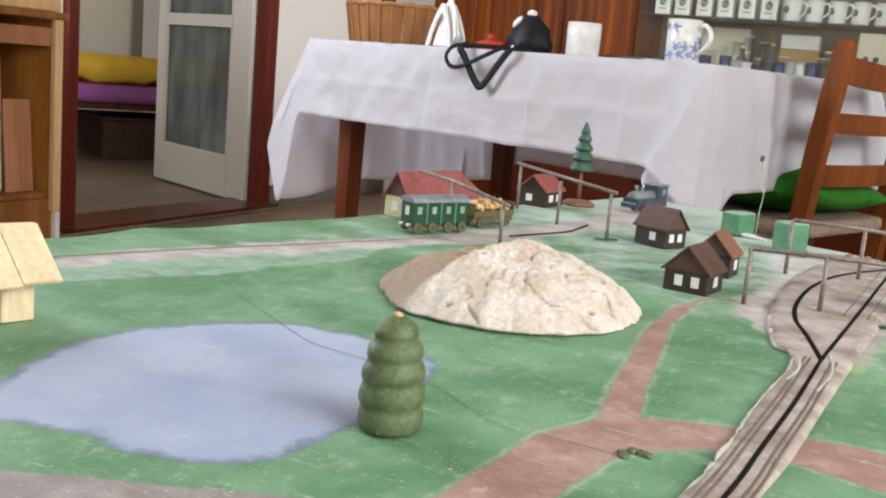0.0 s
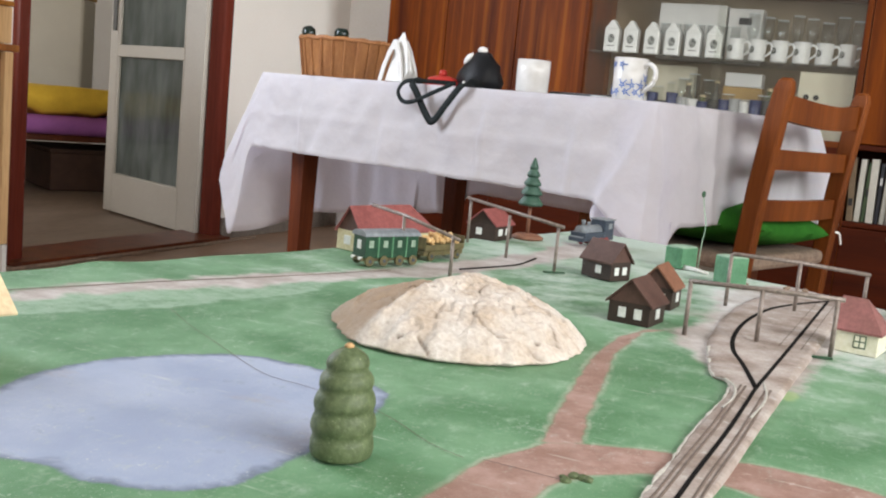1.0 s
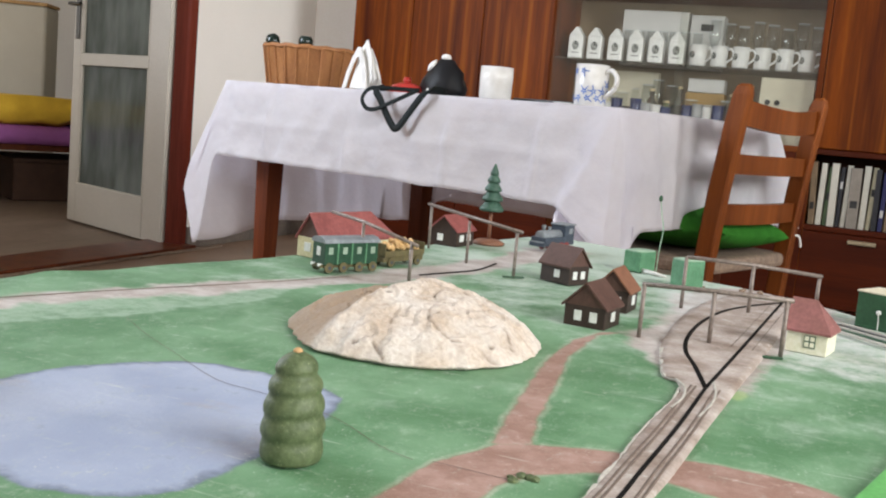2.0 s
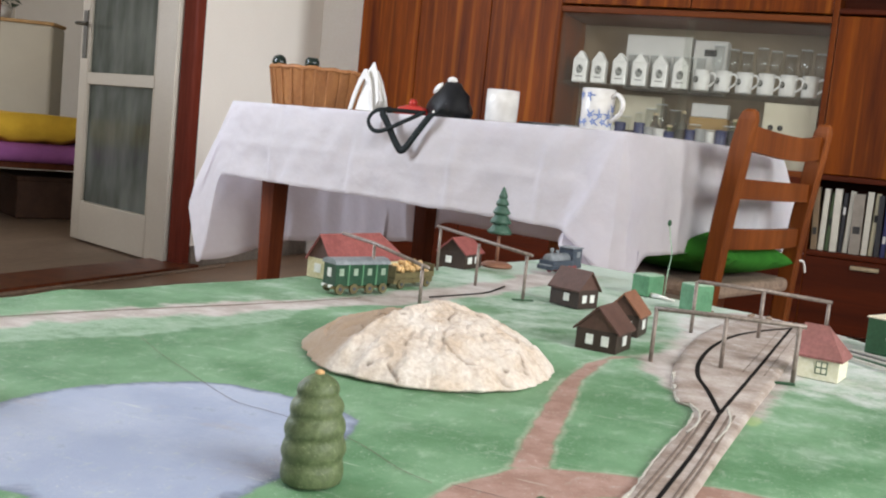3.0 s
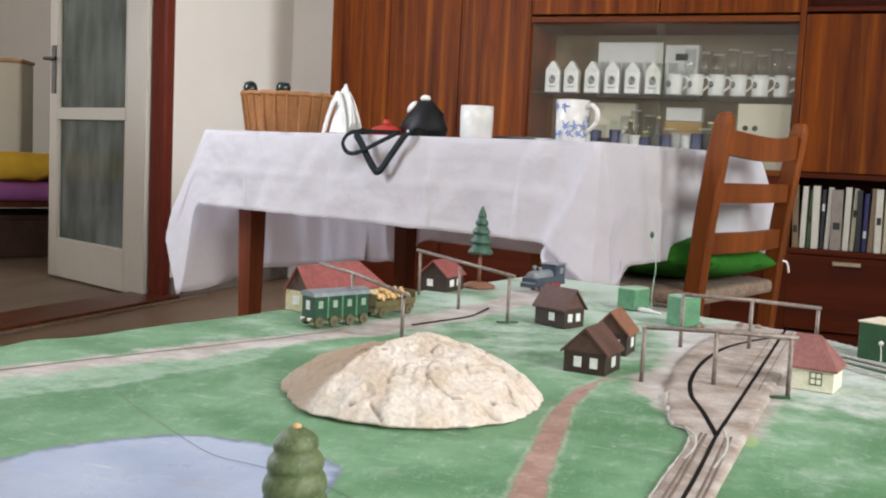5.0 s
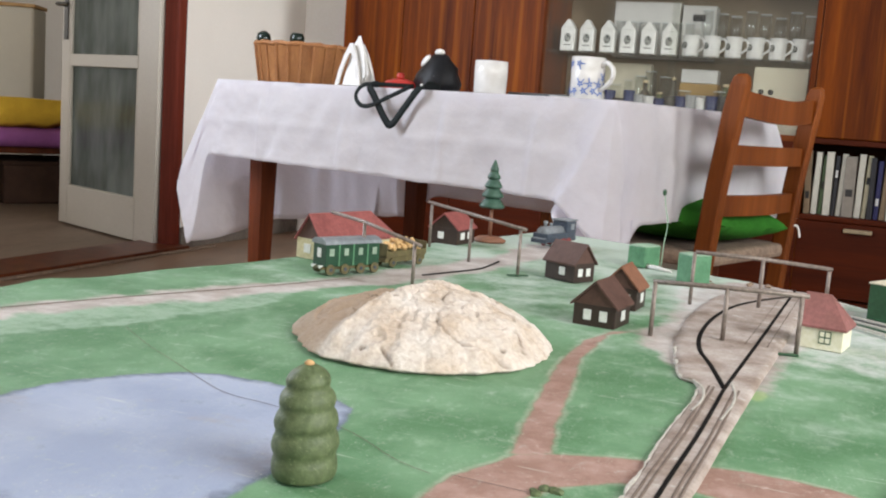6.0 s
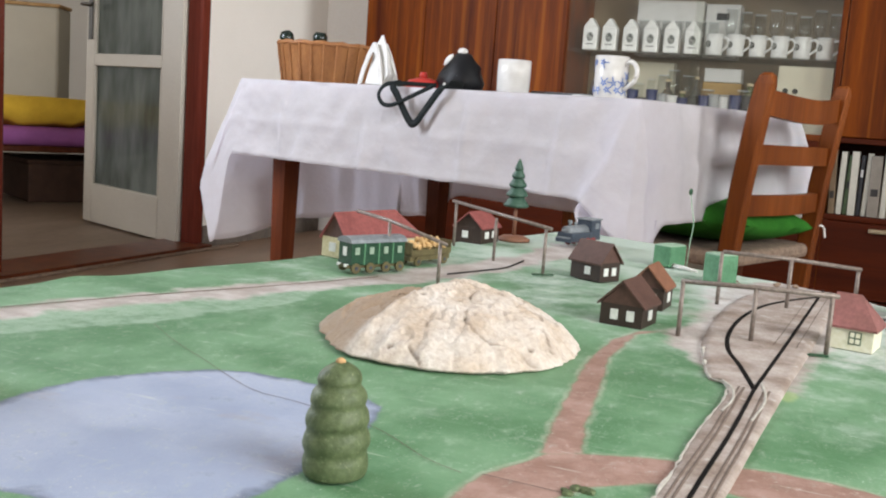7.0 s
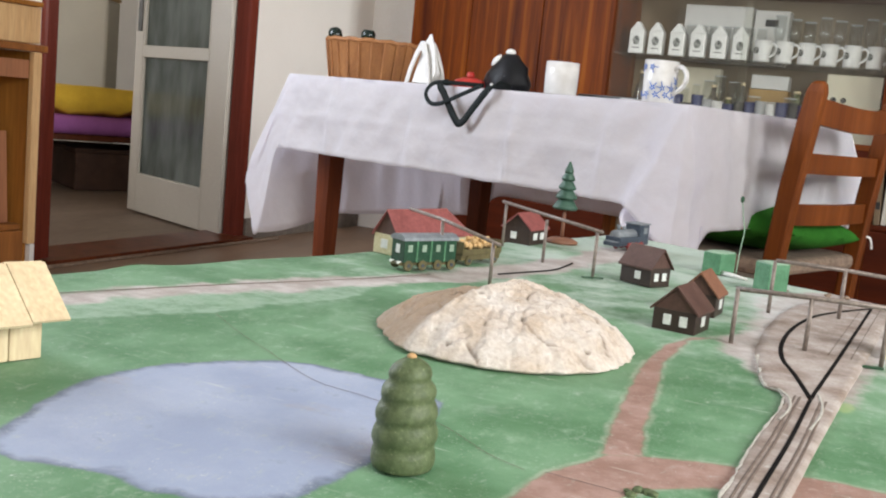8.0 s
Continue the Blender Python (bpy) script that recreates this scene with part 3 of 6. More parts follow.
panel("shelf_edge", X0 + 0.02, XG1 + 0.025, 0.385, 0.407, M_RED, CF + 0.006, CF + D - 0.03)
for a, b in ((X0, -1.50), (-1.497, -1.04)):
    panel("lower_door", a, b, 0.06, 0.70, M_RED)
for a, b in ((-0.32, XG1 + 0.02),):
    panel("lower_door", a, b, 0.06, 0.70, M_RED)
dr = panel("drawer", XG1 + 0.024, 0.64, 0.07, 0.382, M_RED)
boxpart("handle", (0.30, CF - 0.012, 0.355), (0.11, 0.024, 0.018), M_CHROME, dr, 0.004, label="worn metal pull")
panel("drawer", 0.644, X1, 0.07, 0.382, M_RED)

# contents of the display bay
SHELF = 1.034


def jar(x, y, z, label):
    j = thing("storage_jar", label, "jar", pose(x, y, z), group="jars on the glass shelf")
    bm = box(bmesh.new(), (0, 0, 0.052), (0.066, 0.060, 0.104), None, 0.005)
    part("body", bm, M_PORC, j)
    part("lid", prism(bmesh.new(), [(-0.031, 0), (0.031, 0), (0.010, 0.027), (0.006, 0.036), (-0.006, 0.036), (-0.010, 0.027)], -0.028, 0.028, pose(0, 0, 0.104, 90, 0, 0)), M_PORC, j)
    bm = lathe(bmesh.new(), [(0.0185, 0), (0.018, 0.002)], 20, pose(0, -0.030, 0.058, 90, 0, 0) @ Matrix.Diagonal((0.85, 1.1, 1, 1)))
    part("motif", bm, M_MOTIF, j, "dark printed motif")
    boxpart("caption", (0, -0.0302, 0.026), (0.034, 0.0012, 0.004), M_MOTIF, j, 0, label="unreadable printed line")
    return j


def mug(x, y, z, s, turn, label, name="mug", group="", motif=None, glaze=M_PORC):
    j = thing(name, label, "mug", pose(x, y, z, 0, 0, turn) @ Matrix.Scale(s, 4), group=group)
    part("body", lathe(bmesh.new(), [(0.034, 0), (0.038, 0.004), (0.039, 0.05), (0.0405, 0.10), (0.037, 0.10), (0.0355, 0.05), (0.034, 0.008)], 32), glaze, j, smooth=True)
    part("handle", tube(bmesh.new(), spline([(0.037, 0, 0.08), (0.055, 0, 0.088), (0.072, 0, 0.072), (0.068, 0, 0.045), (0.037, 0, 0.022)]), 0.0055), glaze, j, smooth=True)
    if motif:
        bm = bmesh.new()
        rnd = random.Random(5)
        for k in range(motif):
            # sprays: a ring of petals and two leaves on a stem
            a0, z0 = 2.4 * k, 0.020 + 0.0158 * ((k * 7) % 5)
            turn0 = rnd.uniform(0, 6.28)
            for q in range(7):
                f = turn0 + q * 2 * math.pi / 5
                away, lw, ll = (0.0046, 0.0022, 0.0034) if q < 5 else (0.0110, 0.0015, 0.0050)
                cx, cz = away * math.cos(f), away * math.sin(f)
                vs = []
                for e in range(8):
                    g = 2 * math.pi * e / 8
                    lx, lz = ll * math.cos(g), lw * math.sin(g)
                    dx, dz = cx + lx * math.cos(f) - lz * math.sin(f), cz + lx * math.sin(f) + lz * math.cos(f)
                    vs.append(bm.verts.new((0.0414 * math.cos(a0 + dx / 0.041), 0.0414 * math.sin(a0 + dx / 0.041), min(0.094, max(0.008, z0 + dz)))))
                bm.faces.new(vs)
        part("motif", bm, M_BLUE, j, "blue painted flowers")
    return j


for k in range(6):
    jar(-1.012 + 0.0915 * k - (0.004 if k == 1 else 0), CF + 0.115, SHELF, "white square ceramic storage jar with dark printed motif")
for k in range(6):
    mg = mug(-0.462 + 0.0905 * k, CF + 0.115, SHELF, 0.90, -20, "white ceramic mug with dark printed motif on the glass shelf", group="mugs on the glass shelf")
    part("motif", lathe(bmesh.new(), [(0.017, 0), (0.016, 0.003)], 16, pose(-0.012, -0.0375, 0.052, 90, 0, -15)), M_MOTIF, mg, "dark printed motif")


def tumbler(x, y, z, r, h, group):
    """A straight glass, or a stemmed one where it is tall: thick foot, thin wall, rounded lip."""
    if h > 0.19:
        rows = [(r * 0.85, 0), (r * 0.85, 0.003), (r * 0.16, 0.008), (r * 0.13, h * 0.38), (r * 0.5, h * 0.45), (r, h * 0.64), (r * 0.92, h)]
    else:
        rows = [(r * 0.74, 0), (r * 0.80, 0.004), (r * 0.9, h * 0.5), (r, h)]
    g = thing("drinking_glass", "clear stemmed glass standing in the display cabinet" if h > 0.19 else "clear drinking glass standing in the display cabinet", "glass", pose(x, y, z), group)
    part("bowl", lathe(bmesh.new(), rows, 20), M_GLASSWARE, g, smooth=True)
    part("lip", tube(bmesh.new(), [(rows[-1][0] * math.cos(k * math.pi / 8), rows[-1][0] * math.sin(k * math.pi / 8), h) for k in range(17)], 0.0016, 6), M_GLINT, g, "rounded lip with a glint in its colour", True)
    return g


for k in range(8):
    tumbler(-0.42 + 0.062 * k, CF + 0.25 + 0.02 * (k % 2), SHELF, 0.026, 0.215 - 0.012 * (k % 3), "glasses behind the mugs")
for k in range(7):
    tumbler(-0.80 + 0.052 * k, CF + 0.21, SHELF, 0.022, 0.15, "glasses behind the jars")
b = boxpart("white_box", (-0.70, CF + 0.34, SHELF + 0.125), (0.30, 0.12, 0.25), M_PAPER, bevel=0.003)
tagged(b, "plain white cardboard box behind the jars", "box")
b = thing("white_box", "white cardboard box with a dark label", "box", pose(-0.465, CF + 0.345, SHELF))
boxpart("body", (0, 0, 0.12), (0.15, 0.10, 0.24), M_PAPER, b, 0.003)
boxpart("label", (0.0, -0.052, 0.185), (0.055, 0.004, 0.030), M_DARK, b, 0, label="dark label bar")
BAY = 0.725
rnd = random.Random(3)
for k in range(7):
    tumbler(-0.92 + 0.055 * k + rnd.uniform(-0.01, 0.01), CF + 0.20 + rnd.uniform(0, 0.12), BAY, 0.028, rnd.uniform(0.15, 0.26), "glasses on the bay floor")
for k in range(6):
    tumbler(-0.47 + 0.075 * k, CF + 0.13 + rnd.uniform(0, 0.04), BAY, 0.027, rnd.uniform(0.13, 0.17), "glasses on the bay floor")
b = boxpart("carton", (-0.43, CF + 0.28, BAY + 0.10), (0.17, 0.10, 0.20), mat("brown_carton", (0.42, 0.27, 0.10), (0.34, 0.2, 0.07), 0.7, 30), bevel=0.003)
tagged(b, "brown carton standing among the glasses", "box")
b = boxpart("carton", (-0.43, CF + 0.28, BAY + 0.232), (0.16, 0.09, 0.06), M_PAPER, bevel=0.003)
tagged(b, "small white carton on the brown one", "box")
b = boxpart("carton", (-0.78, CF + 0.33, BAY + 0.14), (0.24, 0.06, 0.28), M_CREAM, bevel=0.003)
tagged(b, "cream carton at the back of the display bay", "box")
b = thing("cream_carton", "cream carton with two dark dots", "box", pose(-0.075, CF + 0.19, BAY))
boxpart("body", (0, 0, 0.14), (0.22, 0.12, 0.28), M_CREAM, b, 0.003)
for dx in (-0.075, -0.035):
    part("dot", lathe(bmesh.new(), [(0.012, 0), (0.012, 0.003)], 16, pose(dx, -0.060, 0.175, 90, 0, 0)), M_DARK, b, "dark dot")
M_OIL = pane_mat("amber_glass", (0.62, 0.42, 0.16), 0.30, 0.10)
M_LEAFG = mat("dull_green_glaze", (0.16, 0.17, 0.075), (0.09, 0.10, 0.045), 0.4, 40)
for k, (x, y, r, h, mt, lab) in enumerate(((-0.985, 0.17, 0.030, 0.24, M_OIL, "amber glass bottle"), (-0.90, 0.26, 0.034, 0.26, M_CREAM, "cream pottery bottle"), (-0.655, 0.17, 0.030, 0.20, M_OIL, "amber glass bottle"), (-0.585, 0.16, 0.033, 0.15, M_LEAFG, "dull green pottery bottle"), (-0.300, 0.17, 0.036, 0.20, M_LEAFG, "dull green pottery bottle"), (-0.235, 0.24, 0.032, 0.25, M_LEAFG, "dull green pottery bottle"), (-0.535, 0.20, 0.024, 0.22, M_OIL, "amber glass bottle"))):
    b = thing("bottle", lab + " standing among the glasses of the display bay", "bottle", pose(x, CF + y, BAY), "bottles in the display bay")
    part("body", lathe(bmesh.new(), [(r * 0.8, 0), (r, 0.008), (r, h * 0.55), (r * 0.82, h * 0.68), (r * 0.36, h * 0.80), (r * 0.34, h * 0.94)], 22), mt, b, smooth=True)
    part("cap", lathe(bmesh.new(), [(r * 0.40, h * 0.94), (r * 0.42, h * 0.99), (r * 0.30, h)], 16), M_PALEW, b, "pale stopper", True)
for k in range(17):
    s = part("small_cup", lathe(bmesh.new(), [(0.014, 0), (0.022, 0.008), (0.026, 0.045), (0.023, 0.045), (0.015, 0.010)], 18), (M_WHITE, M_NAVY, M_DARK, M_NAVY, M_GREY)[k % 5], smooth=True)
    s.matrix_basis = pose(-0.84 + 0.045 * k, CF + 0.085 + rnd.uniform(-0.01, 0.012), BAY) @ Matrix.Diagonal((1.0, 1.0, rnd.uniform(2.3, 3.3), 1))
    tagged(s, ("small white cup on the bay floor", "small navy cup on the bay floor", "small dark cup on the bay floor", "small navy cup on the bay floor", "small grey cup on the bay floor")[k % 5], "cup", "small cups")
b = boxpart("booklet", (0, 0, 0.065), (0.05, 0.012, 0.13), M_BLUE, bevel=0.002)
b.matrix_basis = pose(-0.255, CF + 0.075, BAY + 0.002, 0, 14, 0)
tagged(b, "small dark blue booklet leaning among the cups", "book")

# books
BK = [(0.026, 0.262, "t"), (0.024, 0.258, "w"), (0.018, 0.245, "g"), (0.030, 0.262, "w"), (0.016, 0.248, "k"), (0.022, 0.258, "w"), (0.045, 0.25, "s"), (0.026, 0.262, "w"), (0.020, 0.258, "c"), (0.022, 0.252, "k"), (0.020, 0.24, "b"), (0.024, 0.262, "t"), (0.028, 0.26, "w"), (0.022, 0.255, "c"), (0.03, 0.25, "s"), (0.024, 0.262, "w"), (0.02, 0.24, "b"), (0.03, 0.26, "t"), (0.024, 0.255, "w"), (0.03, 0.25, "c"), (0.026, 0.262, "w")]
BM = {"t": mat("book_tan", (0.32, 0.23, 0.14), None, 0.6, 40), "w": mat("book_white", (0.68, 0.65, 0.55), (0.58, 0.55, 0.46), 0.55, 40), "g": mat("book_green", (0.10, 0.15, 0.07), None, 0.6, 40), "k": mat("book_black", (0.03, 0.03, 0.035), None, 0.5, 40), "s": mat("book_grey_beige", (0.32, 0.28, 0.23), None, 0.6, 40), "c": mat("book_cream", (0.58, 0.53, 0.36), None, 0.6, 40), "b": mat("book_navy", (0.03, 0.03, 0.12), None, 0.5, 40)}
BL = {"t": "tan", "w": "white", "g": "dark green", "k": "black", "s": "grey-beige", "c": "cream", "b": "navy blue"}
x = XG1 + 0.035
for k, (w, h, c) in enumerate(BK):
    bk = thing("book", BL[c] + " book standing upright on the shelf", "book", pose(x + w / 2, CF + 0.045 + 0.012 * (k % 3), 0.407, 0, -3 if k == 0 else 1.2 * ((k * 7) % 3 - 1), 0), group="books on the shelf")
    cv = bmesh.new()
    box(cv, (0, 0, h / 2), (w - 0.002, 0.006, h), None, 0.002)
    box(cv, (-w / 2 + 0.002, 0.085, h / 2), (0.003, 0.165, h), None, 0.001)
    box(cv, (w / 2 - 0.002, 0.085, h / 2), (0.003, 0.165, h), None, 0.001)
    part("cover", cv, BM[c], bk)
    boxpart("pages", (0, 0.083, h / 2), (w - 0.007, 0.155, h - 0.008), M_PAPER, bk, 0)
    if k % 2 == 0:
        boxpart("spine_label", (0, -0.0035, h * (0.3 + 0.1 * (k % 5))), (w * 0.6, 0.002, 0.03), M_DARK if c not in "kb" else M_PAPER, bk, 0, label="unreadable spine bar")
    x += w + 0.002

# ---- dining table ----
C1, CN, CR = Vector((-1.438, 3.025)), Vector((-0.203, 2.626)), Vector((0.049, 3.384))
FU, FV = (CN - C1).normalized(), (CR - CN).normalized()
FV = Vector((-FU.y, FU.x))
TL, TD, TZ = (CN - C1).length, 0.80, 0.755
TM = Matrix(((FU.x, FV.x, 0, C1.x), (FU.y, FV.y, 0, C1.y), (0, 0, 1, 0), (0, 0, 0, 1)))
table = thing("dining_table", "dark brown wooden dining table under a white cloth", "table", TM)
boxpart("tabletop", (TL / 2, TD / 2, TZ - 0.022), (TL - 0.012, TD - 0.012, 0.030), M_LEG, table, 0.006)
for x, y in ((0.092, 0.10), (TL - 0.10, 0.10), (0.145, TD - 0.09), (TL - 0.10, TD - 0.09)):
    bm = bmesh.new()
    vs = []
    for z, w in ((0.0, 0.020), (TZ - 0.14, 0.0285), (TZ - 0.037, 0.0285)):
        vs.append([bm.verts.new((x + sx * w, y + sy * w, z)) for sx, sy in ((-1, -1), (1, -1), (1, 1), (-1, 1))])
    for a, b in zip(vs, vs[1:]):
        for k in range(4):
            bm.faces.new((a[k], a[(k + 1) % 4], b[(k + 1) % 4], b[k]))
    bm.faces.new(vs[0][::-1])
    bm.faces.new(vs[-1])
    part("leg", bm, M_LEG, table)
bm = bmesh.new()
box(bm, (TL / 2, 0.10, TZ - 0.085), (TL - 0.26, 0.022, 0.09))
part("apron", bm, M_LEG, table)
bm = bmesh.new()
box(bm, (TL / 2, TD - 0.09, TZ - 0.085), (TL - 0.26, 0.022, 0.09))
part("apron", bm, M_LEG, table)


def tablecloth():
    """Sheet over the table: flat top, skirts that hang longer at the corners, with loose folds."""
    bm = bmesh.new()
    hang = (0.210, 0.250, 0.33, 0.412)
    # corner: extra length, reach on the side before and after, flare direction and size, flare reach before and after
    cs = [Vector((0, 0)), Vector((TL, 0)), Vector((TL, TD)), Vector((0, TD))]
    corner = [(0.475, 0.17, 0.014, Vector((-0.97, -0.24)), 0.120, 0.20, 0.018), (0.300, 0.052, 0.058, Vector((0.75, -0.66)), 0.030, 0.05, 0.05), (0.255, 0.09, 0.09, Vector((0.7, 0.7)), 0.05, 0.1, 0.1), (0.42, 0.09, 0.09, Vector((-0.7, 0.7)), 0.06, 0.12, 0.12)]
    per = []
    for i in range(4):
        a, b = cs[i], cs[(i + 1) % 4]
        n = 200 if i % 2 == 0 else 130
        d = (b - a).normalized()
        o = Vector((d.y, -d.x))
        L = (b - a).length
        ca, cb = corner[i], corner[(i + 1) % 4]
        for k in range(n):
            s = L * (0.5 - 0.5 * math.cos(math.pi * k / n))
            wa, wb = math.exp(-((s / ca[2]) ** 3)), math.exp(-(((L - s) / cb[1]) ** 3)) if i != 0 else max(0.0, 1 - (L - s) / 0.085)
            fa, fb = max(0, 1 - s / (2 * ca[6])) ** 1.4, max(0, 1 - (L - s) / (2 * cb[5])) ** 1.4
            h = hang[i] + (ca[0] - hang[i]) * wa + (cb[0] - hang[i]) * wb
            per.append((a + d * s, o, h, ca[3] * ca[4] * fa + cb[3] * cb[4] * fb, i == 0 and fb or fa + fb, s + 2.3 * i))
    rows = 22
    rings = []
    n = len(per)
    for r in range(rows + 1):
        t = r / rows
        ring = []
        for p, o, h, fl, w, s in per:
            press = 0.0085 * sum(math.exp(-abs(s - c) / 0.009) for c in (0.21, 0.53, 0.86, 1.12, 2.52, 2.70, 2.93)) * min(1, 3 * t) + 0.0045 * math.exp(-abs(t - 0.52) / 0.035) + 0.006 * max(0, 1 - s / 0.30) * abs(noise.noise(Vector((s * 14 + t * 5, t * 9 - s * 6, 12.0))))
            fold = press + 0.007 * math.sin(s * 19 + 1.3 * math.sin(s * 5)) * t * (1 - min(w, 1)) + 0.012 * noise.noise(Vector((s * 5, t * 2, 7.0))) * t + 0.0085 * noise.noise(Vector((s * 16, t * 3 + s * 4, 2.0))) + 0.0014 * noise.noise(Vector((s * 9, t * 14, 6.0))) * min(1, 4 * t)
            off = 0.003 + 0.009 * math.sin(min(t * 5, 1.57)) + 0.012 * t + fold
            if s < TL:
                # cone fold running from the corner down to the hem
                d, dl = TL - s, 0.008 + 0.075 * t
                off += 0.060 * t * (0.15 + 0.85 * d / dl if d < dl else math.exp(-(d - dl) / 0.028))
            q = p + o * off + fl * ((t / 0.66 if t < 0.66 else 1 - 1.25 * (t - 0.66)) if fl.x < -0.02 else 1.25 * t)
            ring.append(bm.verts.new((q.x, q.y, TZ + 0.002 - t * h + 0.003 * noise.noise(Vector((s * 12, t, 1.0))) * t)))
        rings.append(ring)
    for a, b in zip(rings, rings[1:]):
        for k in range(n):
            bm.faces.new((a[k], a[(k + 1) % n], b[(k + 1) % n], b[k]))
    # far wall of the cone that hangs at the near corner
    A, Bc = rings[-1][[k for k in range(200) if TL - per[k][5] < 0.083][0]].co.copy(), rings[-1][200 + [k for k in range(130) if per[200 + k][5] - 2.3 > 0.045][0]].co.copy()
    low = ((0.0, 0.042), (0.07, 0.066), (0.35, 0.102), (0.55, 0.112), (0.75, 0.108), (0.92, 0.088), (1.0, 0.052))
    patch = []
    for j in range(13):
        row = []
        for k in range(37):
            u = k / 36
            e = next(q for q in range(6) if u <= low[q + 1][0] + 1e-9)
            f = (u - low[e][0]) / (low[e + 1][0] - low[e][0])
            zl = low[e][1] + (low[e + 1][1] - low[e][1]) * f * f * (3 - 2 * f)
            zt = -0.006 + 0.030 * u
            q = A.lerp(Bc, u)
            v = j / 12
            inw = 0.006 + 0.050 * math.sin(math.pi * u) ** 0.7 * (1 - 0.25 * v)
            row.append(bm.verts.new((q.x - 0.012 * math.sin(math.pi * v) * (1 - u), q.y + inw, A.z - zt - (zl - zt) * v)))
        patch.append(row)
    for a, b in zip(patch, patch[1:]):
        for k in range(36):
            bm.faces.new((a[k], a[k + 1], b[k + 1], b[k]))
    top = [bm.verts.new((p.x, p.y, TZ + 0.004)) for p, *_ in per]
    for k in range(n):
        bm.faces.new((top[k], top[(k + 1) % n], rings[0][(k + 1) % n], rings[0][k]))
    bm.faces.new(top)
    ob = part("tablecloth", bm, M_CLOTH, smooth=True)
    ob.matrix_basis = TM
    m = ob.modifiers.new("thick", "SOLIDIFY")
    m.thickness, m.offset = 0.0014, 1
    return tagged(ob, "white linen tablecloth with hanging corners and soft folds", "tablecloth")


tablecloth()
TOP = TZ + 0.006


def on_table(s, inset, z=TOP, turn=0):
    return TM @ pose(s, inset, z, 0, 0, turn)


# basket with bottles
bk = thing("willow_basket", "round woven willow basket on the tablecloth", "basket", on_table(0.085, 0.235))
bm = lathe(bmesh.new(), [(0.118, 0), (0.124, 0.006), (0.139, 0.108), (0.142, 0.112), (0.137, 0.114), (0.131, 0.106), (0.116, 0.010)], 72)
for v in bm.verts:
    a = math.atan2(v.co.y, v.co.x)
    f = 1 + 0.016 * math.sin(a * 24) * (1 if int(v.co.z * 90) % 2 else -1)
    v.co.x, v.co.y = v.co.x * f, v.co.y * f
part("body", bm, M_BASKET, bk, smooth=True)
for k in range(24):
    a = 2 * math.pi * k / 24
    part("stake", tube(bmesh.new(), [(0.126 * math.cos(a), 0.126 * math.sin(a), 0.004), (0.142 * math.cos(a), 0.142 * math.sin(a), 0.110)], 0.0030, 6), M_BASKET, bk)
part("rim", tube(bmesh.new(), [(0.139 * math.cos(2 * math.pi * k / 48), 0.139 * math.sin(2 * math.pi * k / 48), 0.112 + 0.002 * math.sin(k * 2)) for k in range(49)], 0.0065), M_BASKET, bk, smooth=True)
for x, y, z, lean in ((-0.19, -0.02, 0.006, -24), (-0.01, -0.03, -0.008, 4)):
    b = thing("bottle", "dark green bottle with its neck above the basket rim", "bottle", on_table(0.085 + x * 0.55, 0.235 + y, TOP + 0.006 + z, 0) @ pose(0, 0, 0, 0, lean, 0))
    part("body", lathe(bmesh.new(), [(0.026, 0), (0.028, 0.01), (0.028, 0.085), (0.013, 0.108), (0.0125, 0.122)], 20), M_BOTTLE, b, smooth=True)
    part("cap", lathe(bmesh.new(), [(0.016, 0.118), (0.0205, 0.123), (0.0215, 0.140), (0.015, 0.151)], 20), M_BOTTLE, b, "dark cap", True)

# napkin holder
nh = thing("napkin_holder", "white arched napkin holder with paper napkins", "napkin holder", on_table(0.385, 0.16, TOP, -9))
for y, ln in ((-0.026, -4), (0.026, 4)):
    # pointed arch, bent from a flat strip
    bm = bmesh.new()
    arch = [(-0.058, 0.0), (-0.046, 0.045), (-0.026, 0.088), (-0.006, 0.116), (0.006, 0.116), (0.026, 0.088), (0.046, 0.045), (0.058, 0.0)]
    hole = [(x * 0.70, 0.006 + z * 0.72) for x, z in arch]
    vs = [[bm.verts.new((x, d, z)) for x, z in pts] for d in (-0.002, 0.002) for pts in (arch, hole)]
    for k in range(7):
        for a, b in ((0, 1), (1, 3), (3, 2), (2, 0)):
            bm.faces.new((vs[a][k], vs[a][k + 1], vs[b][k + 1], vs[b][k]))
    for k in (0, 7):
        bm.faces.new((vs[0][k], vs[1][k], vs[3][k], vs[2][k]))
    bmesh.ops.recalc_face_normals(bm, faces=bm.faces)
    part("side", bm, M_WHITE, nh).matrix_basis = pose(0, y, 0.001, ln, 0, 0)
boxpart("base", (0, 0, 0.002), (0.11, 0.054, 0.004), M_WHITE, nh, 0.001)
for k in range(7):
    bm = prism(bmesh.new(), [(-0.052 + 0.003 * k, 0.002), (0.060 - 0.002 * k, 0.002), (0.064 + 0.003 * (k % 3), 0.030), (0.026 + 0.002 * k, 0.100), (0.004 + 0.003 * (k % 4), 0.134 - 0.008 * (k % 3)), (-0.012, 0.108)], -0.0009, 0.0009, pose(0, 0.018 - 0.006 * k, 0.004, 90 - 2.5 * (k - 3), 0, 0))
    part("napkin", bm, M_PAPER, nh)

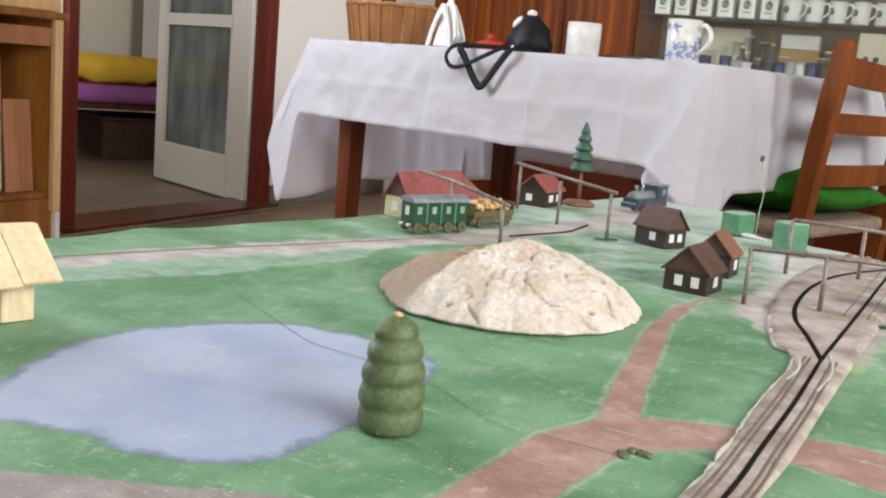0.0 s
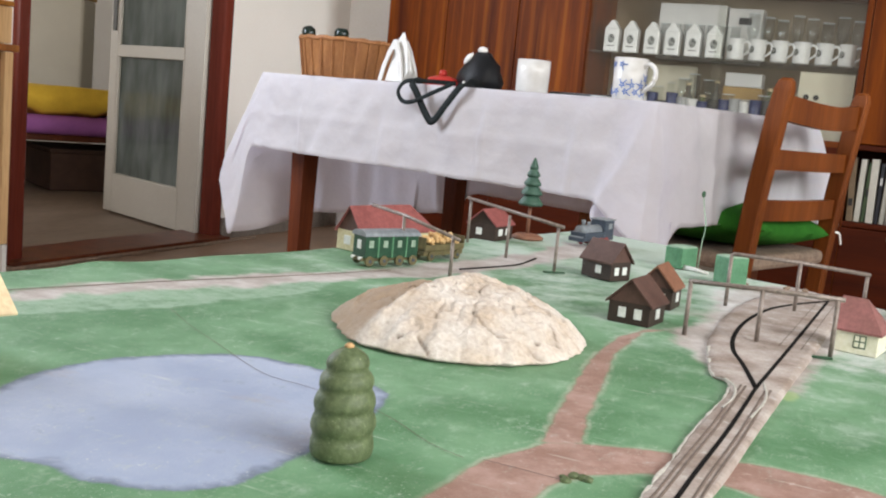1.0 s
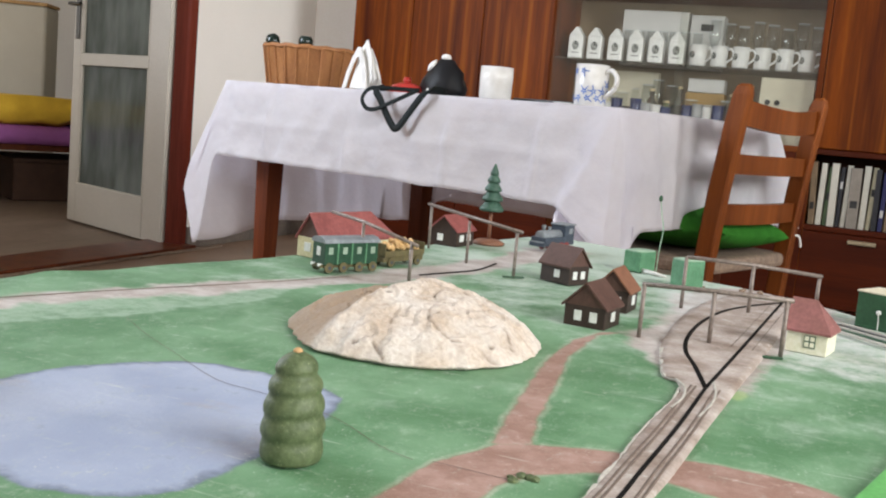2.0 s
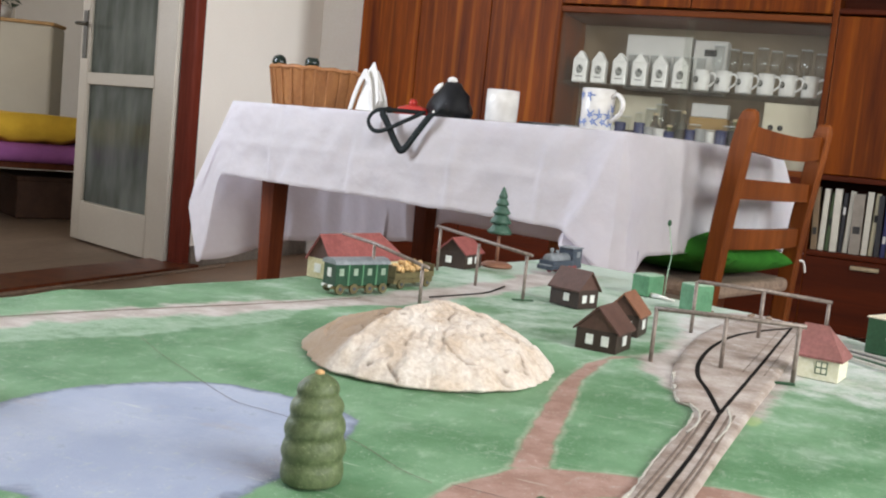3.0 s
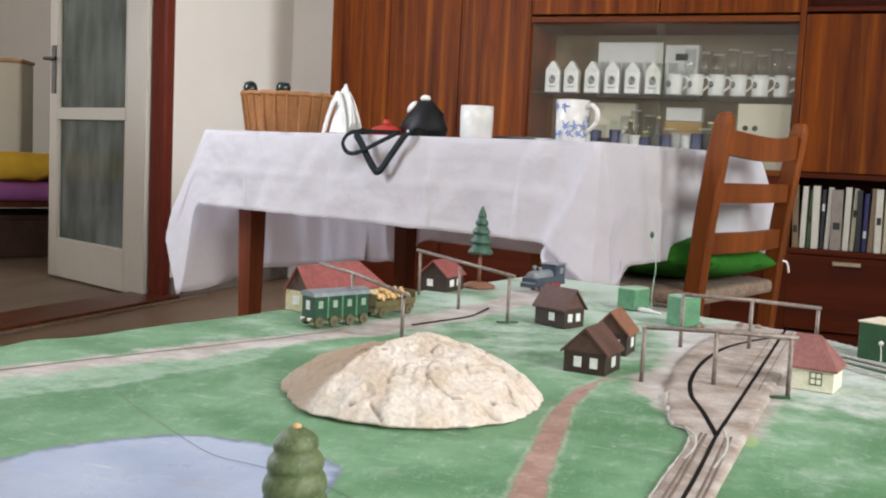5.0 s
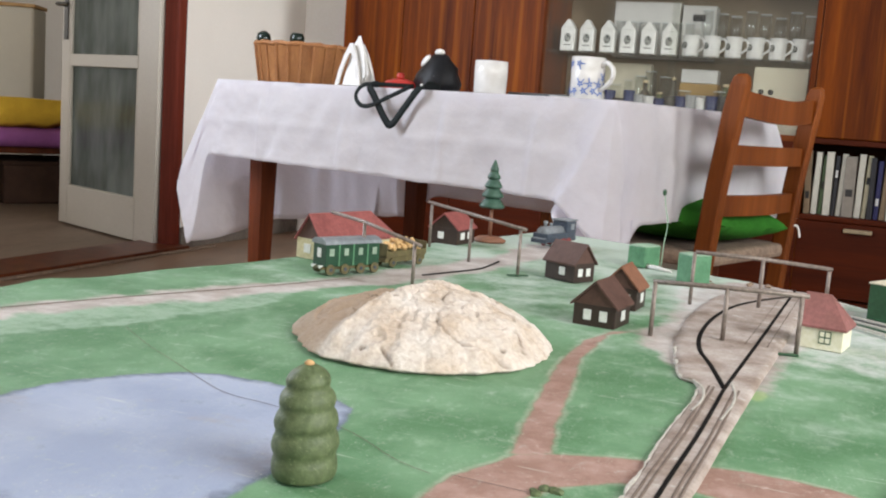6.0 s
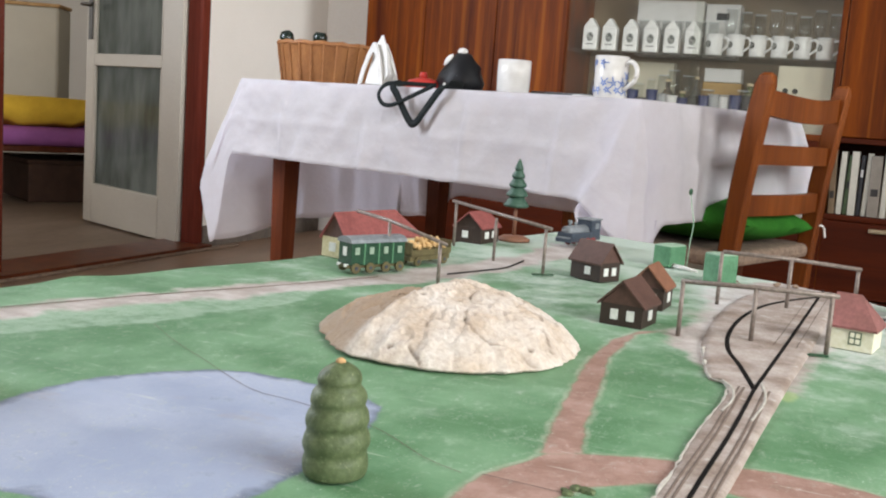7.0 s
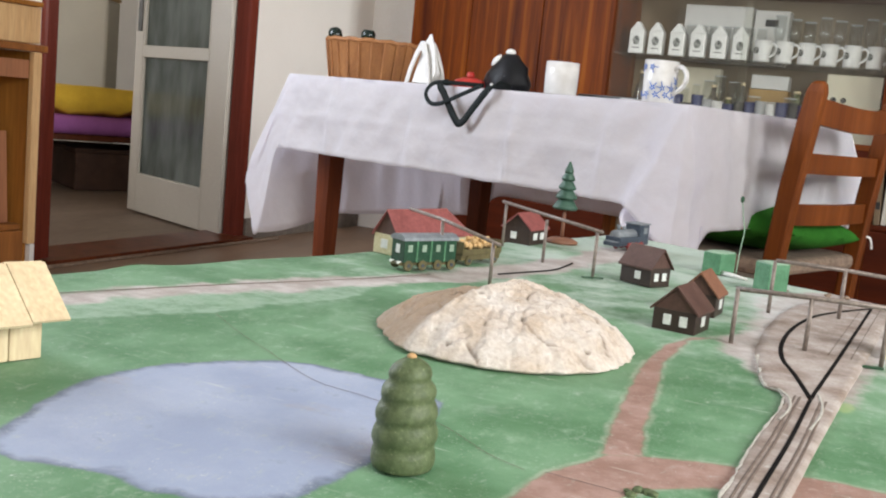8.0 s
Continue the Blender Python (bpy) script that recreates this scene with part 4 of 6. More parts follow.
# red toy, camera pouch with strap
rd = thing("red_pouch", "small red and pale plastic thing beside the camera pouch", "small item", on_table(0.580, 0.13) @ Matrix.Diagonal((1.25, 1.25, 1.15, 1)))
part("body", lathe(bmesh.new(), [(0.036, 0), (0.04, 0.006), (0.032, 0.018), (0.014, 0.024)], 20, Matrix.Diagonal((1.1, 0.7, 1, 1))), M_REDP, rd, smooth=True)
part("knob", lathe(bmesh.new(), [(0.006, 0.02), (0.009, 0.03), (0.006, 0.037)], 14), M_REDP, rd, smooth=True)
bag = thing("camera_pouch", "black rounded camera pouch with a pale lens cap on the cloth", "camera bag", on_table(0.672, 0.165) @ Matrix.Diagonal((1.04, 1.04, 1.12, 1)))
bm = lathe(bmesh.new(), [(0.050, 0), (0.058, 0.006), (0.060, 0.020), (0.056, 0.036), (0.045, 0.055), (0.031, 0.071), (0.018, 0.082), (0.005, 0.086)], 36, Matrix.Diagonal((1, 0.8, 1, 1)))
for v in bm.verts:
    v.co += Vector((0.10 * v.co.z, 0, 0)) + Vector((1, 1, 0)) * 0.006 * noise.noise(v.co * 38)
part("body", bm, M_BLACK, bag, smooth=True)
part("cap", lathe(bmesh.new(), [(0.002, -0.004), (0.011, -0.002), (0.0125, 0.003), (0.009, 0.008), (0.002, 0.010)], 20, pose(0.008, -0.004, 0.086)), M_PAPER, bag, "pale round cap", True)
part("flap", lathe(bmesh.new(), [(0.002, -0.003), (0.014, -0.002), (0.017, 0.001), (0.009, 0.006), (0.002, 0.007)], 20, pose(-0.021, -0.020, 0.068, 48, -38, 0) @ Matrix.Diagonal((1.1, 0.7, 1, 1))), M_PAPER, bag, "pale folded flap", True)
part("panel", prism(bmesh.new(), [(-0.014, 0), (0.016, 0.0), (0.004, 0.034), (-0.002, 0.036)], -0.001, 0.0015, pose(0.036, -0.033, 0.032, 62, 0, 34)), M_LOCO2, bag, "grey side panel")
part("button", lathe(bmesh.new(), [(0.001, 0.0), (0.004, 0.0), (0.0035, 0.002), (0.001, 0.003)], 12, pose(-0.004, -0.049, 0.012, 90, 0, 0)), M_PAPER, bag, "small white button", True)


def ribbon(bm, pts, w, normal):
    """A flat band along points, lying across the given normal."""
    pts = spline(pts, 6)
    rows = []
    for i, p in enumerate(pts):
        d = (pts[min(i + 1, len(pts) - 1)] - pts[max(i - 1, 0)]).normalized()
        s = d.cross(Vector(normal)).normalized() * w / 2
        rows.append((bm.verts.new(p + s), bm.verts.new(p - s)))
    for a, b in zip(rows, rows[1:]):
        bm.faces.new((a[0], b[0], b[1], a[1]))
    return bm


strap = part("strap", ribbon(ribbon(bmesh.new(), [(0.70, 0.10, 0.008), (0.735, 0.02, 0.012), (0.745, -0.026, 0.002), (0.715, -0.040, -0.045), (0.682, -0.044, -0.086), (0.658, -0.043, -0.076), (0.615, -0.041, -0.022), (0.592, -0.034, 0.0), (0.60, -0.01, 0.008)], 0.0185, (0, -1, 0.15)), [(0.715, -0.024, 0.004), (0.67, -0.045, -0.022), (0.61, -0.044, -0.045), (0.572, -0.042, -0.046), (0.553, -0.041, -0.024), (0.566, -0.034, 0.0), (0.60, -0.022, 0.006), (0.66, 0.05, 0.008)], 0.0105, (0, -1, 0.15)), M_STRAP, None, smooth=True)
strap.matrix_basis = on_table(0.040, 0)
sm = strap.modifiers.new("thick", "SOLIDIFY")
sm.thickness = 0.0016
tagged(strap, "dark webbing strap hanging over the table edge in loops", "strap")
sp = part("spectacle_case", box(bmesh.new(), (0, 0, 0.005), (0.17, 0.035, 0.010), None, 0.004), M_DARK)
sp.matrix_basis = on_table(0.99, 0.17)
tagged(sp, "flat dark case lying on the tablecloth", "case")
cup = part("cup", lathe(bmesh.new(), [(0.035, 0), (0.0385, 0.005), (0.0395, 0.05), (0.0390, 0.078), (0.0362, 0.078), (0.0365, 0.05), (0.033, 0.009)], 40), M_WHITE, smooth=True)
cup.matrix_basis = on_table(0.875, 0.125)
tagged(cup, "plain white ceramic cup without handle on the tablecloth", "cup")
mm = mug(0, 0, 0, 1.0, 0, "white mug with blue painted flowers on the tablecloth", "flowered_mug", motif=26, glaze=M_WHITE)
mm.matrix_basis = on_table(1.143, 0.125, TOP, -4) @ Matrix.Diagonal((0.92, 0.92, 0.92, 1))
saucer = part("saucer", lathe(bmesh.new(), [(0.03, 0), (0.052, 0.004), (0.054, 0.007), (0.03, 0.004)], 32), M_WHITE, smooth=True)
saucer.matrix_basis = on_table(1.05, 0.20)
tagged(saucer, "small white saucer on the tablecloth", "saucer")

# ---- chair ----
CD = Vector((0.252, 0.758, 0)).normalized()  # along the backrest
CO = Vector((CD.y, -CD.x, 0))  # away from the table
CB = Vector((-0.030, 2.850, 0))
CM = Matrix(((CD.x, CO.x, 0, CB.x), (CD.y, CO.y, 0, CB.y), (0, 0, 1, 0), (0, 0, 0, 1)))
chair = thing("dining_chair", "red-brown wooden chair with ladder back and woven seat", "chair", CM)
CWD = 0.43


def bent(pts, w, d):
    """Bar of oblong section w (along x) by d (along y) through points."""
    bm = bmesh.new()
    rings = []
    for i, p in enumerate(pts):
        p = Vector(p)
        f = 1 if len(pts) < 4 or i < len(pts) - 3 else (0.92, 0.72, 0.40)[i - len(pts) + 3]
        rings.append([bm.verts.new(p + Vector((sx * w * f / 2, sy * d * f / 2, 0))) for sx, sy in ((-1, -0.8), (-0.8, -1), (0.8, -1), (1, -0.8), (1, 0.8), (0.8, 1), (-0.8, 1), (-1, 0.8))])
    for a, b in zip(rings, rings[1:]):
        for k in range(8):
            bm.faces.new((a[k], a[(k + 1) % 8], b[(k + 1) % 8], b[k]))
    bm.faces.new(rings[0][::-1])
    bm.faces.new(rings[-1])
    return bm


for x in (0.0, CWD):
    part("back_post", bent([(x, -0.02, 0), (x, -0.008, 0.30), (x, 0.0, 0.44), (x, 0.014, 0.60), (x, 0.034, 0.76), (x, 0.042, 0.815), (x, 0.044, 0.832), (x, 0.045, 0.838)], 0.030, 0.042), M_CHAIR, chair)
    part("front_leg", bent([(x, -0.40, 0), (x, -0.40, 0.43)], 0.034, 0.034), M_CHAIR, chair)
for z, y, hgt in ((0.778, 0.036, 0.055), (0.665, 0.022, 0.044), (0.552, 0.010, 0.046)):
    bm = bmesh.new()
    n = 12
    rings = []
    for k in range(n + 1):
        t = k / n
        sag = 0.020 * math.sin(math.pi * t)
        dip = 0.012 * math.sin(math.pi * t) if z > 0.7 else 0
        hh = hgt / 2
        rings.append([bm.verts.new((0.012 + (CWD - 0.024) * t, y + sag + dy, z - dip + dz)) for dy, dz in ((-0.009, -hh), (0.009, -hh), (0.009, hh), (-0.009, hh))])
    for a, b in zip(rings, rings[1:]):
        for q in range(4):
            bm.faces.new((a[q], a[(q + 1) % 4], b[(q + 1) % 4], b[q]))
    part("back_rail", bm, M_CHAIR, chair)
boxpart("seat", (CWD / 2, -0.20, 0.430), (CWD + 0.04, 0.42, 0.035), M_SEAT, chair, 0.012, label="woven rush seat")
for y in (-0.40, -0.01):
    boxpart("stretcher", (CWD / 2, y, 0.22), (CWD, 0.02, 0.03), M_CHAIR, chair, 0.004)
cu = bmesh.new()
bmesh.ops.create_grid(cu, x_segments=26, y_segments=26, size=1)
top = []
for v in cu.verts:
    x, y = v.co.x, v.co.y
    e = (1 - x * x) ** 0.45 * (1 - y * y) ** 0.45 if abs(x) < 1 and abs(y) < 1 else 0
    v.co = Vector((0.215 * x * (1 - 0.05 * (1 - y * y)), 0.205 * y * (1 - 0.05 * (1 - x * x)), 0.074 * e + 0.003 * noise.noise(Vector((x * 3, y * 3, 2)))))
ret = bmesh.ops.duplicate(cu, geom=cu.verts[:] + cu.edges[:] + cu.faces[:])
for g in ret["geom"]:
    if isinstance(g, bmesh.types.BMVert):
        g.co.z = -g.co.z * 0.7
bmesh.ops.remove_doubles(cu, verts=cu.verts, dist=0.0008)
cushion = thing("seat_cushion", "plump bright green velvet cushion with corner tie on the chair", "cushion", CM @ pose(CWD / 2, -0.185, 0.498, 0, 3, 0))
part("body", cu, M_CUSH, cushion, smooth=True)
part("tie", tube(bmesh.new(), spline([(0.20, 0.19, 0), (0.225, 0.215, 0.008), (0.235, 0.222, -0.02)]), 0.003), M_PAPER, cushion, "pale tie")

# ---- layout board ----
BZ = 0.5398
UA = radians(-14)
U, V = Vector((math.cos(UA), math.sin(UA))), Vector((-math.sin(UA), math.cos(UA)))
U0, U1, V0, V1 = -0.676, 0.004, 0.70, 1.99


def inside(poly, px, py):
    """Signed distance to a closed outline, above zero inside."""
    P = np.array(poly)
    best = np.full(px.shape, 1e9)
    odd = np.zeros(px.shape, bool)
    for (x0, y0), (x1, y1) in zip(P, np.roll(P, -1, 0)):
        dx, dy = x1 - x0, y1 - y0
        t = np.clip(((px - x0) * dx + (py - y0) * dy) / (dx * dx + dy * dy + 1e-12), 0, 1)
        best = np.minimum(best, np.hypot(px - x0 - t * dx, py - y0 - t * dy))
        cross = ((y0 > py) != (y1 > py)) & (px < (x1 - x0) * (py - y0) / (y1 - y0 + 1e-12) + x0)
        odd ^= cross
    return np.where(odd, best, -best)


def near(path, px, py):
    """Distance to an open line."""
    best = np.full(px.shape, 1e9)
    for (x0, y0), (x1, y1) in zip(path, path[1:]):
        dx, dy = x1 - x0, y1 - y0
        t = np.clip(((px - x0) * dx + (py - y0) * dy) / (dx * dx + dy * dy + 1e-12), 0, 1)
        best = np.minimum(best, np.hypot(px - x0 - t * dx, py - y0 - t * dy))
    return best


POND = [(-0.128, 0.905), (-0.140, 0.938), (-0.154, 0.968), (-0.163, 1.000), (-0.163, 1.030), (-0.154, 1.062), (-0.136, 1.091), (-0.115, 1.115), (-0.093, 1.124), (-0.068, 1.125), (-0.038, 1.126), (-0.013, 1.120), (0.004, 1.108), (0.013, 1.085), (0.020, 1.050), (0.021, 1.007), (0.019, 0.975), (0.018, 0.950), (0.011, 0.934), (0.001, 0.924), (-0.016, 0.914), (-0.034, 0.909), (-0.056, 0.912), (-0.078, 0.906), (-0.100, 0.899)]
# a paler, scuffed strip along the far track; white dust round the siding
PALE = [(-0.222, 1.195), (-0.201, 1.269), (-0.188, 1.341), (-0.200, 1.424), (-0.27, 1.338), (-0.304, 1.191), (-0.350, 1.05), (-0.30, 1.04)]
DUST1 = [(0.222, 1.46), (0.228, 1.392), (0.258, 1.408), (0.285, 1.395), (0.325, 1.45), (0.40, 1.70), (0.37, 1.95), (0.27, 1.80), (0.240, 1.62)]
DUST2 = [(0.128, 1.46), (0.152, 1.34), (0.182, 1.36), (0.176, 1.46), (0.190, 1.60), (0.150, 1.72), (0.095, 1.74), (0.050, 1.80), (0.090, 1.62)]
STEM = [(0.105, 1.088), (0.096, 1.134), (0.082, 1.224), (0.073, 1.291), (0.070, 1.372), (0.080, 1.420), (0.098, 1.440), (0.082, 1.406), (0.084, 1.313), (0.100, 1.224), (0.112, 1.149), (0.124, 1.099)]
LOWER = [(0.070, 0.860), (0.085, 0.954), (0.088, 0.997), (0.090, 1.042), (0.107, 1.086), (0.123, 1.100), (0.153, 1.113), (0.180, 1.123), (0.217, 1.131), (0.257, 1.129), (0.283, 1.118), (0.290, 1.075), (0.260, 1.074), (0.230, 1.078), (0.197, 1.087), (0.163, 1.078), (0.140, 1.057), (0.129, 1.031), (0.127, 1.010), (0.124, 0.983), (0.120, 0.900), (0.110, 0.850)]
FARBED = [(-0.400, 0.980), (-0.339, 1.152), (-0.314, 1.240), (-0.273, 1.338), (-0.225, 1.450), (-0.185, 1.60), (-0.150, 1.76), (-0.150, 1.92), (-0.060, 1.95), (-0.100, 1.70), (-0.130, 1.55), (-0.175, 1.44), (-0.200, 1.372), (-0.235, 1.290), (-0.283, 1.206), (-0.307, 1.128), (-0.360, 0.960)]
YARD = [(0.098, 1.430), (0.152, 1.305), (0.215, 1.300), (0.225, 1.430), (0.245, 1.560), (0.270, 1.700), (0.230, 1.850), (0.130, 1.800), (0.090, 1.690), (0.110, 1.560)]
GREYROAD = [(-0.30, 0.700), (-0.055, 0.867), (0.044, 0.919), (0.075, 0.930), (0.10, 0.880), (0.00, 0.700)]


FAR_EDGE = [(U0, V1), (-0.50, V1), (-0.44, 1.805), (-0.30, 1.800), (-0.22, 1.785), (-0.15, 1.745), (U1, 1.700)]


def board():
    nu, nv = 210, 400
    uu, vv = np.meshgrid(np.linspace(U0, U1, nu), np.linspace(V0, V1, nv), indexing="ij")
    px, py = uu * U.x + vv * V.x, uu * U.y + vv * V.y
    co = np.zeros((nu * nv, 3))
    co[:, 0], co[:, 1] = px.ravel(), py.ravel()
    z = np.array([noise.noise(Vector((a * 9, b * 9, 0))) * 0.0012 + noise.noise(Vector((a * 40, b * 40, 4))) * 0.0004 for a, b in zip(px.ravel(), py.ravel())])
    # raised, ragged far-left rim
    z += 0.004 * np.exp(-(((px.ravel() + 0.385) / 0.02) ** 2 + ((py.ravel() - 1.28) / 0.03) ** 2))
    co[:, 2] = z
    idx = np.arange(nu * nv).reshape(nu, nv)
    quads = np.stack([idx[:-1, :-1], idx[1:, :-1], idx[1:, 1:], idx[:-1, 1:]], -1).reshape(-1, 4)
    # the far edge is sawn off askew on the right
    cu, cv = uu[:-1, :-1].ravel(), vv[:-1, :-1].ravel()
    quads = quads[cv < np.interp(cu, *zip(*FAR_EDGE)) - 0.002]
    me = bpy.data.meshes.new("board_top")
    me.from_pydata(co.tolist(), [], quads.tolist())
    for nm, val in (("pond", inside(POND, px, py)), ("road", np.maximum(np.maximum(inside(STEM, px, py), inside(LOWER, px, py)), -1)), ("earth", np.maximum(inside(FARBED, px, py), inside(YARD, px, py))), ("grey", inside(GREYROAD, px, py)), ("pale", inside(PALE, px, py)), ("white", np.maximum(inside(DUST1, px, py), inside(DUST2, px, py))), ("splash", np.exp(-(((px - 0.2085) / 0.006) ** 2 + ((py - 1.290) / 0.016) ** 2))), ("shadow_stain", np.exp(-(((px - 0.012) / 0.030) ** 2 + ((py - 1.010) / 0.022) ** 2))), ("far", 0.5 * np.clip((vv - 1.0), 0, 1))):
        at = me.attributes.new(nm, "FLOAT", "POINT")
        at.data.foreach_set("value", val.ravel().astype(np.float32))
    for f in me.polygons:
        f.use_smooth = True
    m = bpy.data.materials.new("painted_landscape")
    m.use_nodes = True
    nt = m.node_tree
    p = nt.nodes["Principled BSDF"]
    p.inputs["Roughness"].default_value = 0.62
    p.inputs["Specular IOR Level"].default_value = 0.35
    tc = nt.nodes.new("ShaderNodeTexCoord")

    def nz(scale, detail=5.0, rough=0.6, sx=(1, 1, 1), turn=0.0):
        mp = node(nt, "ShaderNodeMapping", Scale=sx, Rotation=(0, 0, radians(turn)))
        nt.links.new(tc.outputs["Object"], mp.inputs[0])
        n = node(nt, "ShaderNodeTexNoise", Scale=scale, Detail=detail, Roughness=rough)
        nt.links.new(mp.outputs[0], n.inputs["Vector"])
        return n.outputs["Fac"]

    def ramp(fac, a, b):
        r = node(nt, "ShaderNodeMapRange", **{"From Min": a, "From Max": b})
        r.interpolation_type = "SMOOTHSTEP"
        nt.links.new(fac, r.inputs[0])
        return r.outputs[0]

    def math2(op, a, b):
        n = nt.nodes.new("ShaderNodeMath")
        n.operation = op
        for i, q in enumerate((a, b)):
            if isinstance(q, float):
                n.inputs[i].default_value = q
            else:
                nt.links.new(q, n.inputs[i])
        return n.outputs[0]

    def over(fac, a, b):
        n = nt.nodes.new("ShaderNodeMix")
        n.data_type = "RGBA"
        nt.links.new(fac, n.inputs["Factor"])
        for key, q in (("A", a), ("B", b)):
            if isinstance(q, tuple):
                n.inputs[key].default_value = (*q, 1)
            else:
                nt.links.new(q, n.inputs[key])
        return n.outputs["Result"]

    def attr(nm, wob, amount):
        a = nt.nodes.new("ShaderNodeAttribute")
        a.attribute_name = nm
        w = math2("MULTIPLY", math2("SUBTRACT", wob, 0.5), amount)
        return math2("ADD", a.outputs["Fac"], w)

    wob, wob2 = nz(60, 6), nz(22, 4)
    green = over(ramp(nz(11, 5), 0.35, 0.65), (0.078, 0.190, 0.086), (0.155, 0.295, 0.165))
    green = over(math2("MULTIPLY", ramp(nz(42, 9, 0.78, (1.0, 0.7, 1)), 0.52, 0.72), 0.6), green, (0.30, 0.42, 0.30))
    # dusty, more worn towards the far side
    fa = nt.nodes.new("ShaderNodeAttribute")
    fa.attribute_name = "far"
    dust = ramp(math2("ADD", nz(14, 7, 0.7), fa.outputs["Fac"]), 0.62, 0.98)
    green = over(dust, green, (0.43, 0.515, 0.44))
    pale = math2("MULTIPLY", ramp(attr("pale", wob2, 0.05), -0.002, 0.006), 0.62)
    green = over(math2("MULTIPLY", pale, ramp(nz(55, 6, 0.7), 0.25, 0.6)), green, (0.36, 0.47, 0.37))
    earth = over(ramp(nz(26, 6, 0.7), 0.36, 0.66), (0.350, 0.300, 0.270), (0.53, 0.495, 0.47))
    col = over(ramp(attr("earth", wob2, 0.06), -0.004, 0.012), green, earth)
    road = over(ramp(nz(30, 7, 0.7), 0.38, 0.66), (0.265, 0.155, 0.120), (0.375, 0.245, 0.205))
    road = over(ramp(nz(120, 5, 0.7), 0.60, 0.72), road, (0.47, 0.37, 0.32))
    col = over(ramp(attr("road", wob, 0.006), -0.0014, 0.0022), col, road)
    # pale brushed border along the roads
    lip = attr("road", wob, 0.008)
    border = math2("MULTIPLY", ramp(lip, -0.0040, -0.0014), math2("SUBTRACT", 1.0, ramp(lip, -0.0008, 0.0008)))
    col = over(math2("MULTIPLY", border, math2("MULTIPLY", ramp(nz(34, 5, 0.7), 0.35, 0.65), 0.55)), col, (0.40, 0.41, 0.33))
    white = math2("MULTIPLY", ramp(attr("white", wob2, 0.10), -0.012, 0.030), ramp(nz(38, 8, 0.75), 0.30, 0.66))
    col = over(math2("MULTIPLY", white, 0.80), col, (0.60, 0.61, 0.60))
    ye = nt.nodes.new("ShaderNodeAttribute")
    ye.attribute_name = "splash"
    col = over(math2("MULTIPLY", ramp(math2("ADD", ye.outputs["Fac"], math2("MULTIPLY", math2("SUBTRACT", wob, 0.5), 0.8)), 0.25, 0.7), 0.42), col, (0.44, 0.52, 0.20))
    grey = over(ramp(nz(40), 0.35, 0.65), (0.22, 0.185, 0.18), (0.30, 0.26, 0.25))
    col = over(ramp(attr("grey", wob, 0.008), -0.001, 0.001), col, grey)
    water = over(ramp(nz(12, 5), 0.35, 0.68), (0.275, 0.325, 0.445), (0.350, 0.400, 0.515))
    water = over(ramp(nz(30, 7, 0.7, (0.5, 1, 1)), 0.58, 0.76), water, (0.33, 0.335, 0.39))
    rim = (0.135, 0.165, 0.225)
    # brown pond stain with the tree's soft shadow painted into it
    sm = nt.nodes.new("ShaderNodeAttribute")
    sm.attribute_name = "shadow_stain"
    water = over(math2("MULTIPLY", sm.outputs["Fac"], math2("MULTIPLY", ramp(nz(45, 5), 0.3, 0.7), 0.55)), water, (0.26, 0.21, 0.20))
    water = over(ramp(attr("pond", wob, 0.020), -0.0005, 0.0085), rim, water)
    col = over(ramp(attr("pond", wob, 0.008), -0.0015, 0.0015), col, water)
    # chips and scratches down to pale primer
    chips = ramp(nz(230, 6, 0.8), 0.645, 0.70)
    streak = ramp(nz(110, 8, 0.85, (1.0, 0.5, 1)), 0.54, 0.70)
    sk = math2("MULTIPLY", streak, 0.62)
    col = over(sk, col, (0.42, 0.47, 0.41))
    dark = math2("MULTIPLY", ramp(nz(48, 7, 0.75), 0.56, 0.74), 0.28)
    col = over(dark, col, (0.05, 0.085, 0.05))
    scr = math2("MULTIPLY", ramp(nz(70, 6, 0.8, (0.35, 2.2, 1)), 0.62, 0.68), 0.55)
    col = over(scr, col, (0.45, 0.49, 0.44))
    # long fine scratches in two directions, and a scatter of white dust
    for turn, sc in ((32, 46), (-58, 60)):
        line_ = math2("MULTIPLY", ramp(nz(sc, 4, 0.75, (0.16, 3.2, 1), turn), 0.635, 0.675), ramp(nz(9, 3), 0.40, 0.58))
        col = over(math2("MULTIPLY", line_, 0.5), col, (0.56, 0.60, 0.54))
    grit = math2("MULTIPLY", ramp(nz(520, 3, 0.7), 0.60, 0.70), ramp(nz(24, 5, 0.7), 0.42, 0.66))
    col = over(math2("MULTIPLY", grit, 0.85), col, (0.56, 0.60, 0.54))
    col = over(chips, col, (0.50, 0.52, 0.46))
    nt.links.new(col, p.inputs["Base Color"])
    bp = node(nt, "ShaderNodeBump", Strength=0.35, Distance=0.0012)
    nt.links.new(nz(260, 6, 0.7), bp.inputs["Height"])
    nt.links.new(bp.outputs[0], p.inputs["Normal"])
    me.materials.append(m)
    ob = thing("layout_board", "hand-painted green model landscape board with pond and roads", "model board", pose(0, 0, BZ))
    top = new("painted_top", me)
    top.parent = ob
    # slab under the painted skin
    bm = bmesh.new()
    cs = [(u * U.x + v * V.x, u * U.y + v * V.y) for u, v in [(U0, V0), (U1, V0)] + FAR_EDGE[::-1]]
    prism(bm, cs, -0.030, -0.003)
    part("slab", bm, M_MIDWOOD, ob)
    bm = bmesh.new()
    box(bm, (0, 0, 0.0), (0.012, 1.70 - V0, 0.034))
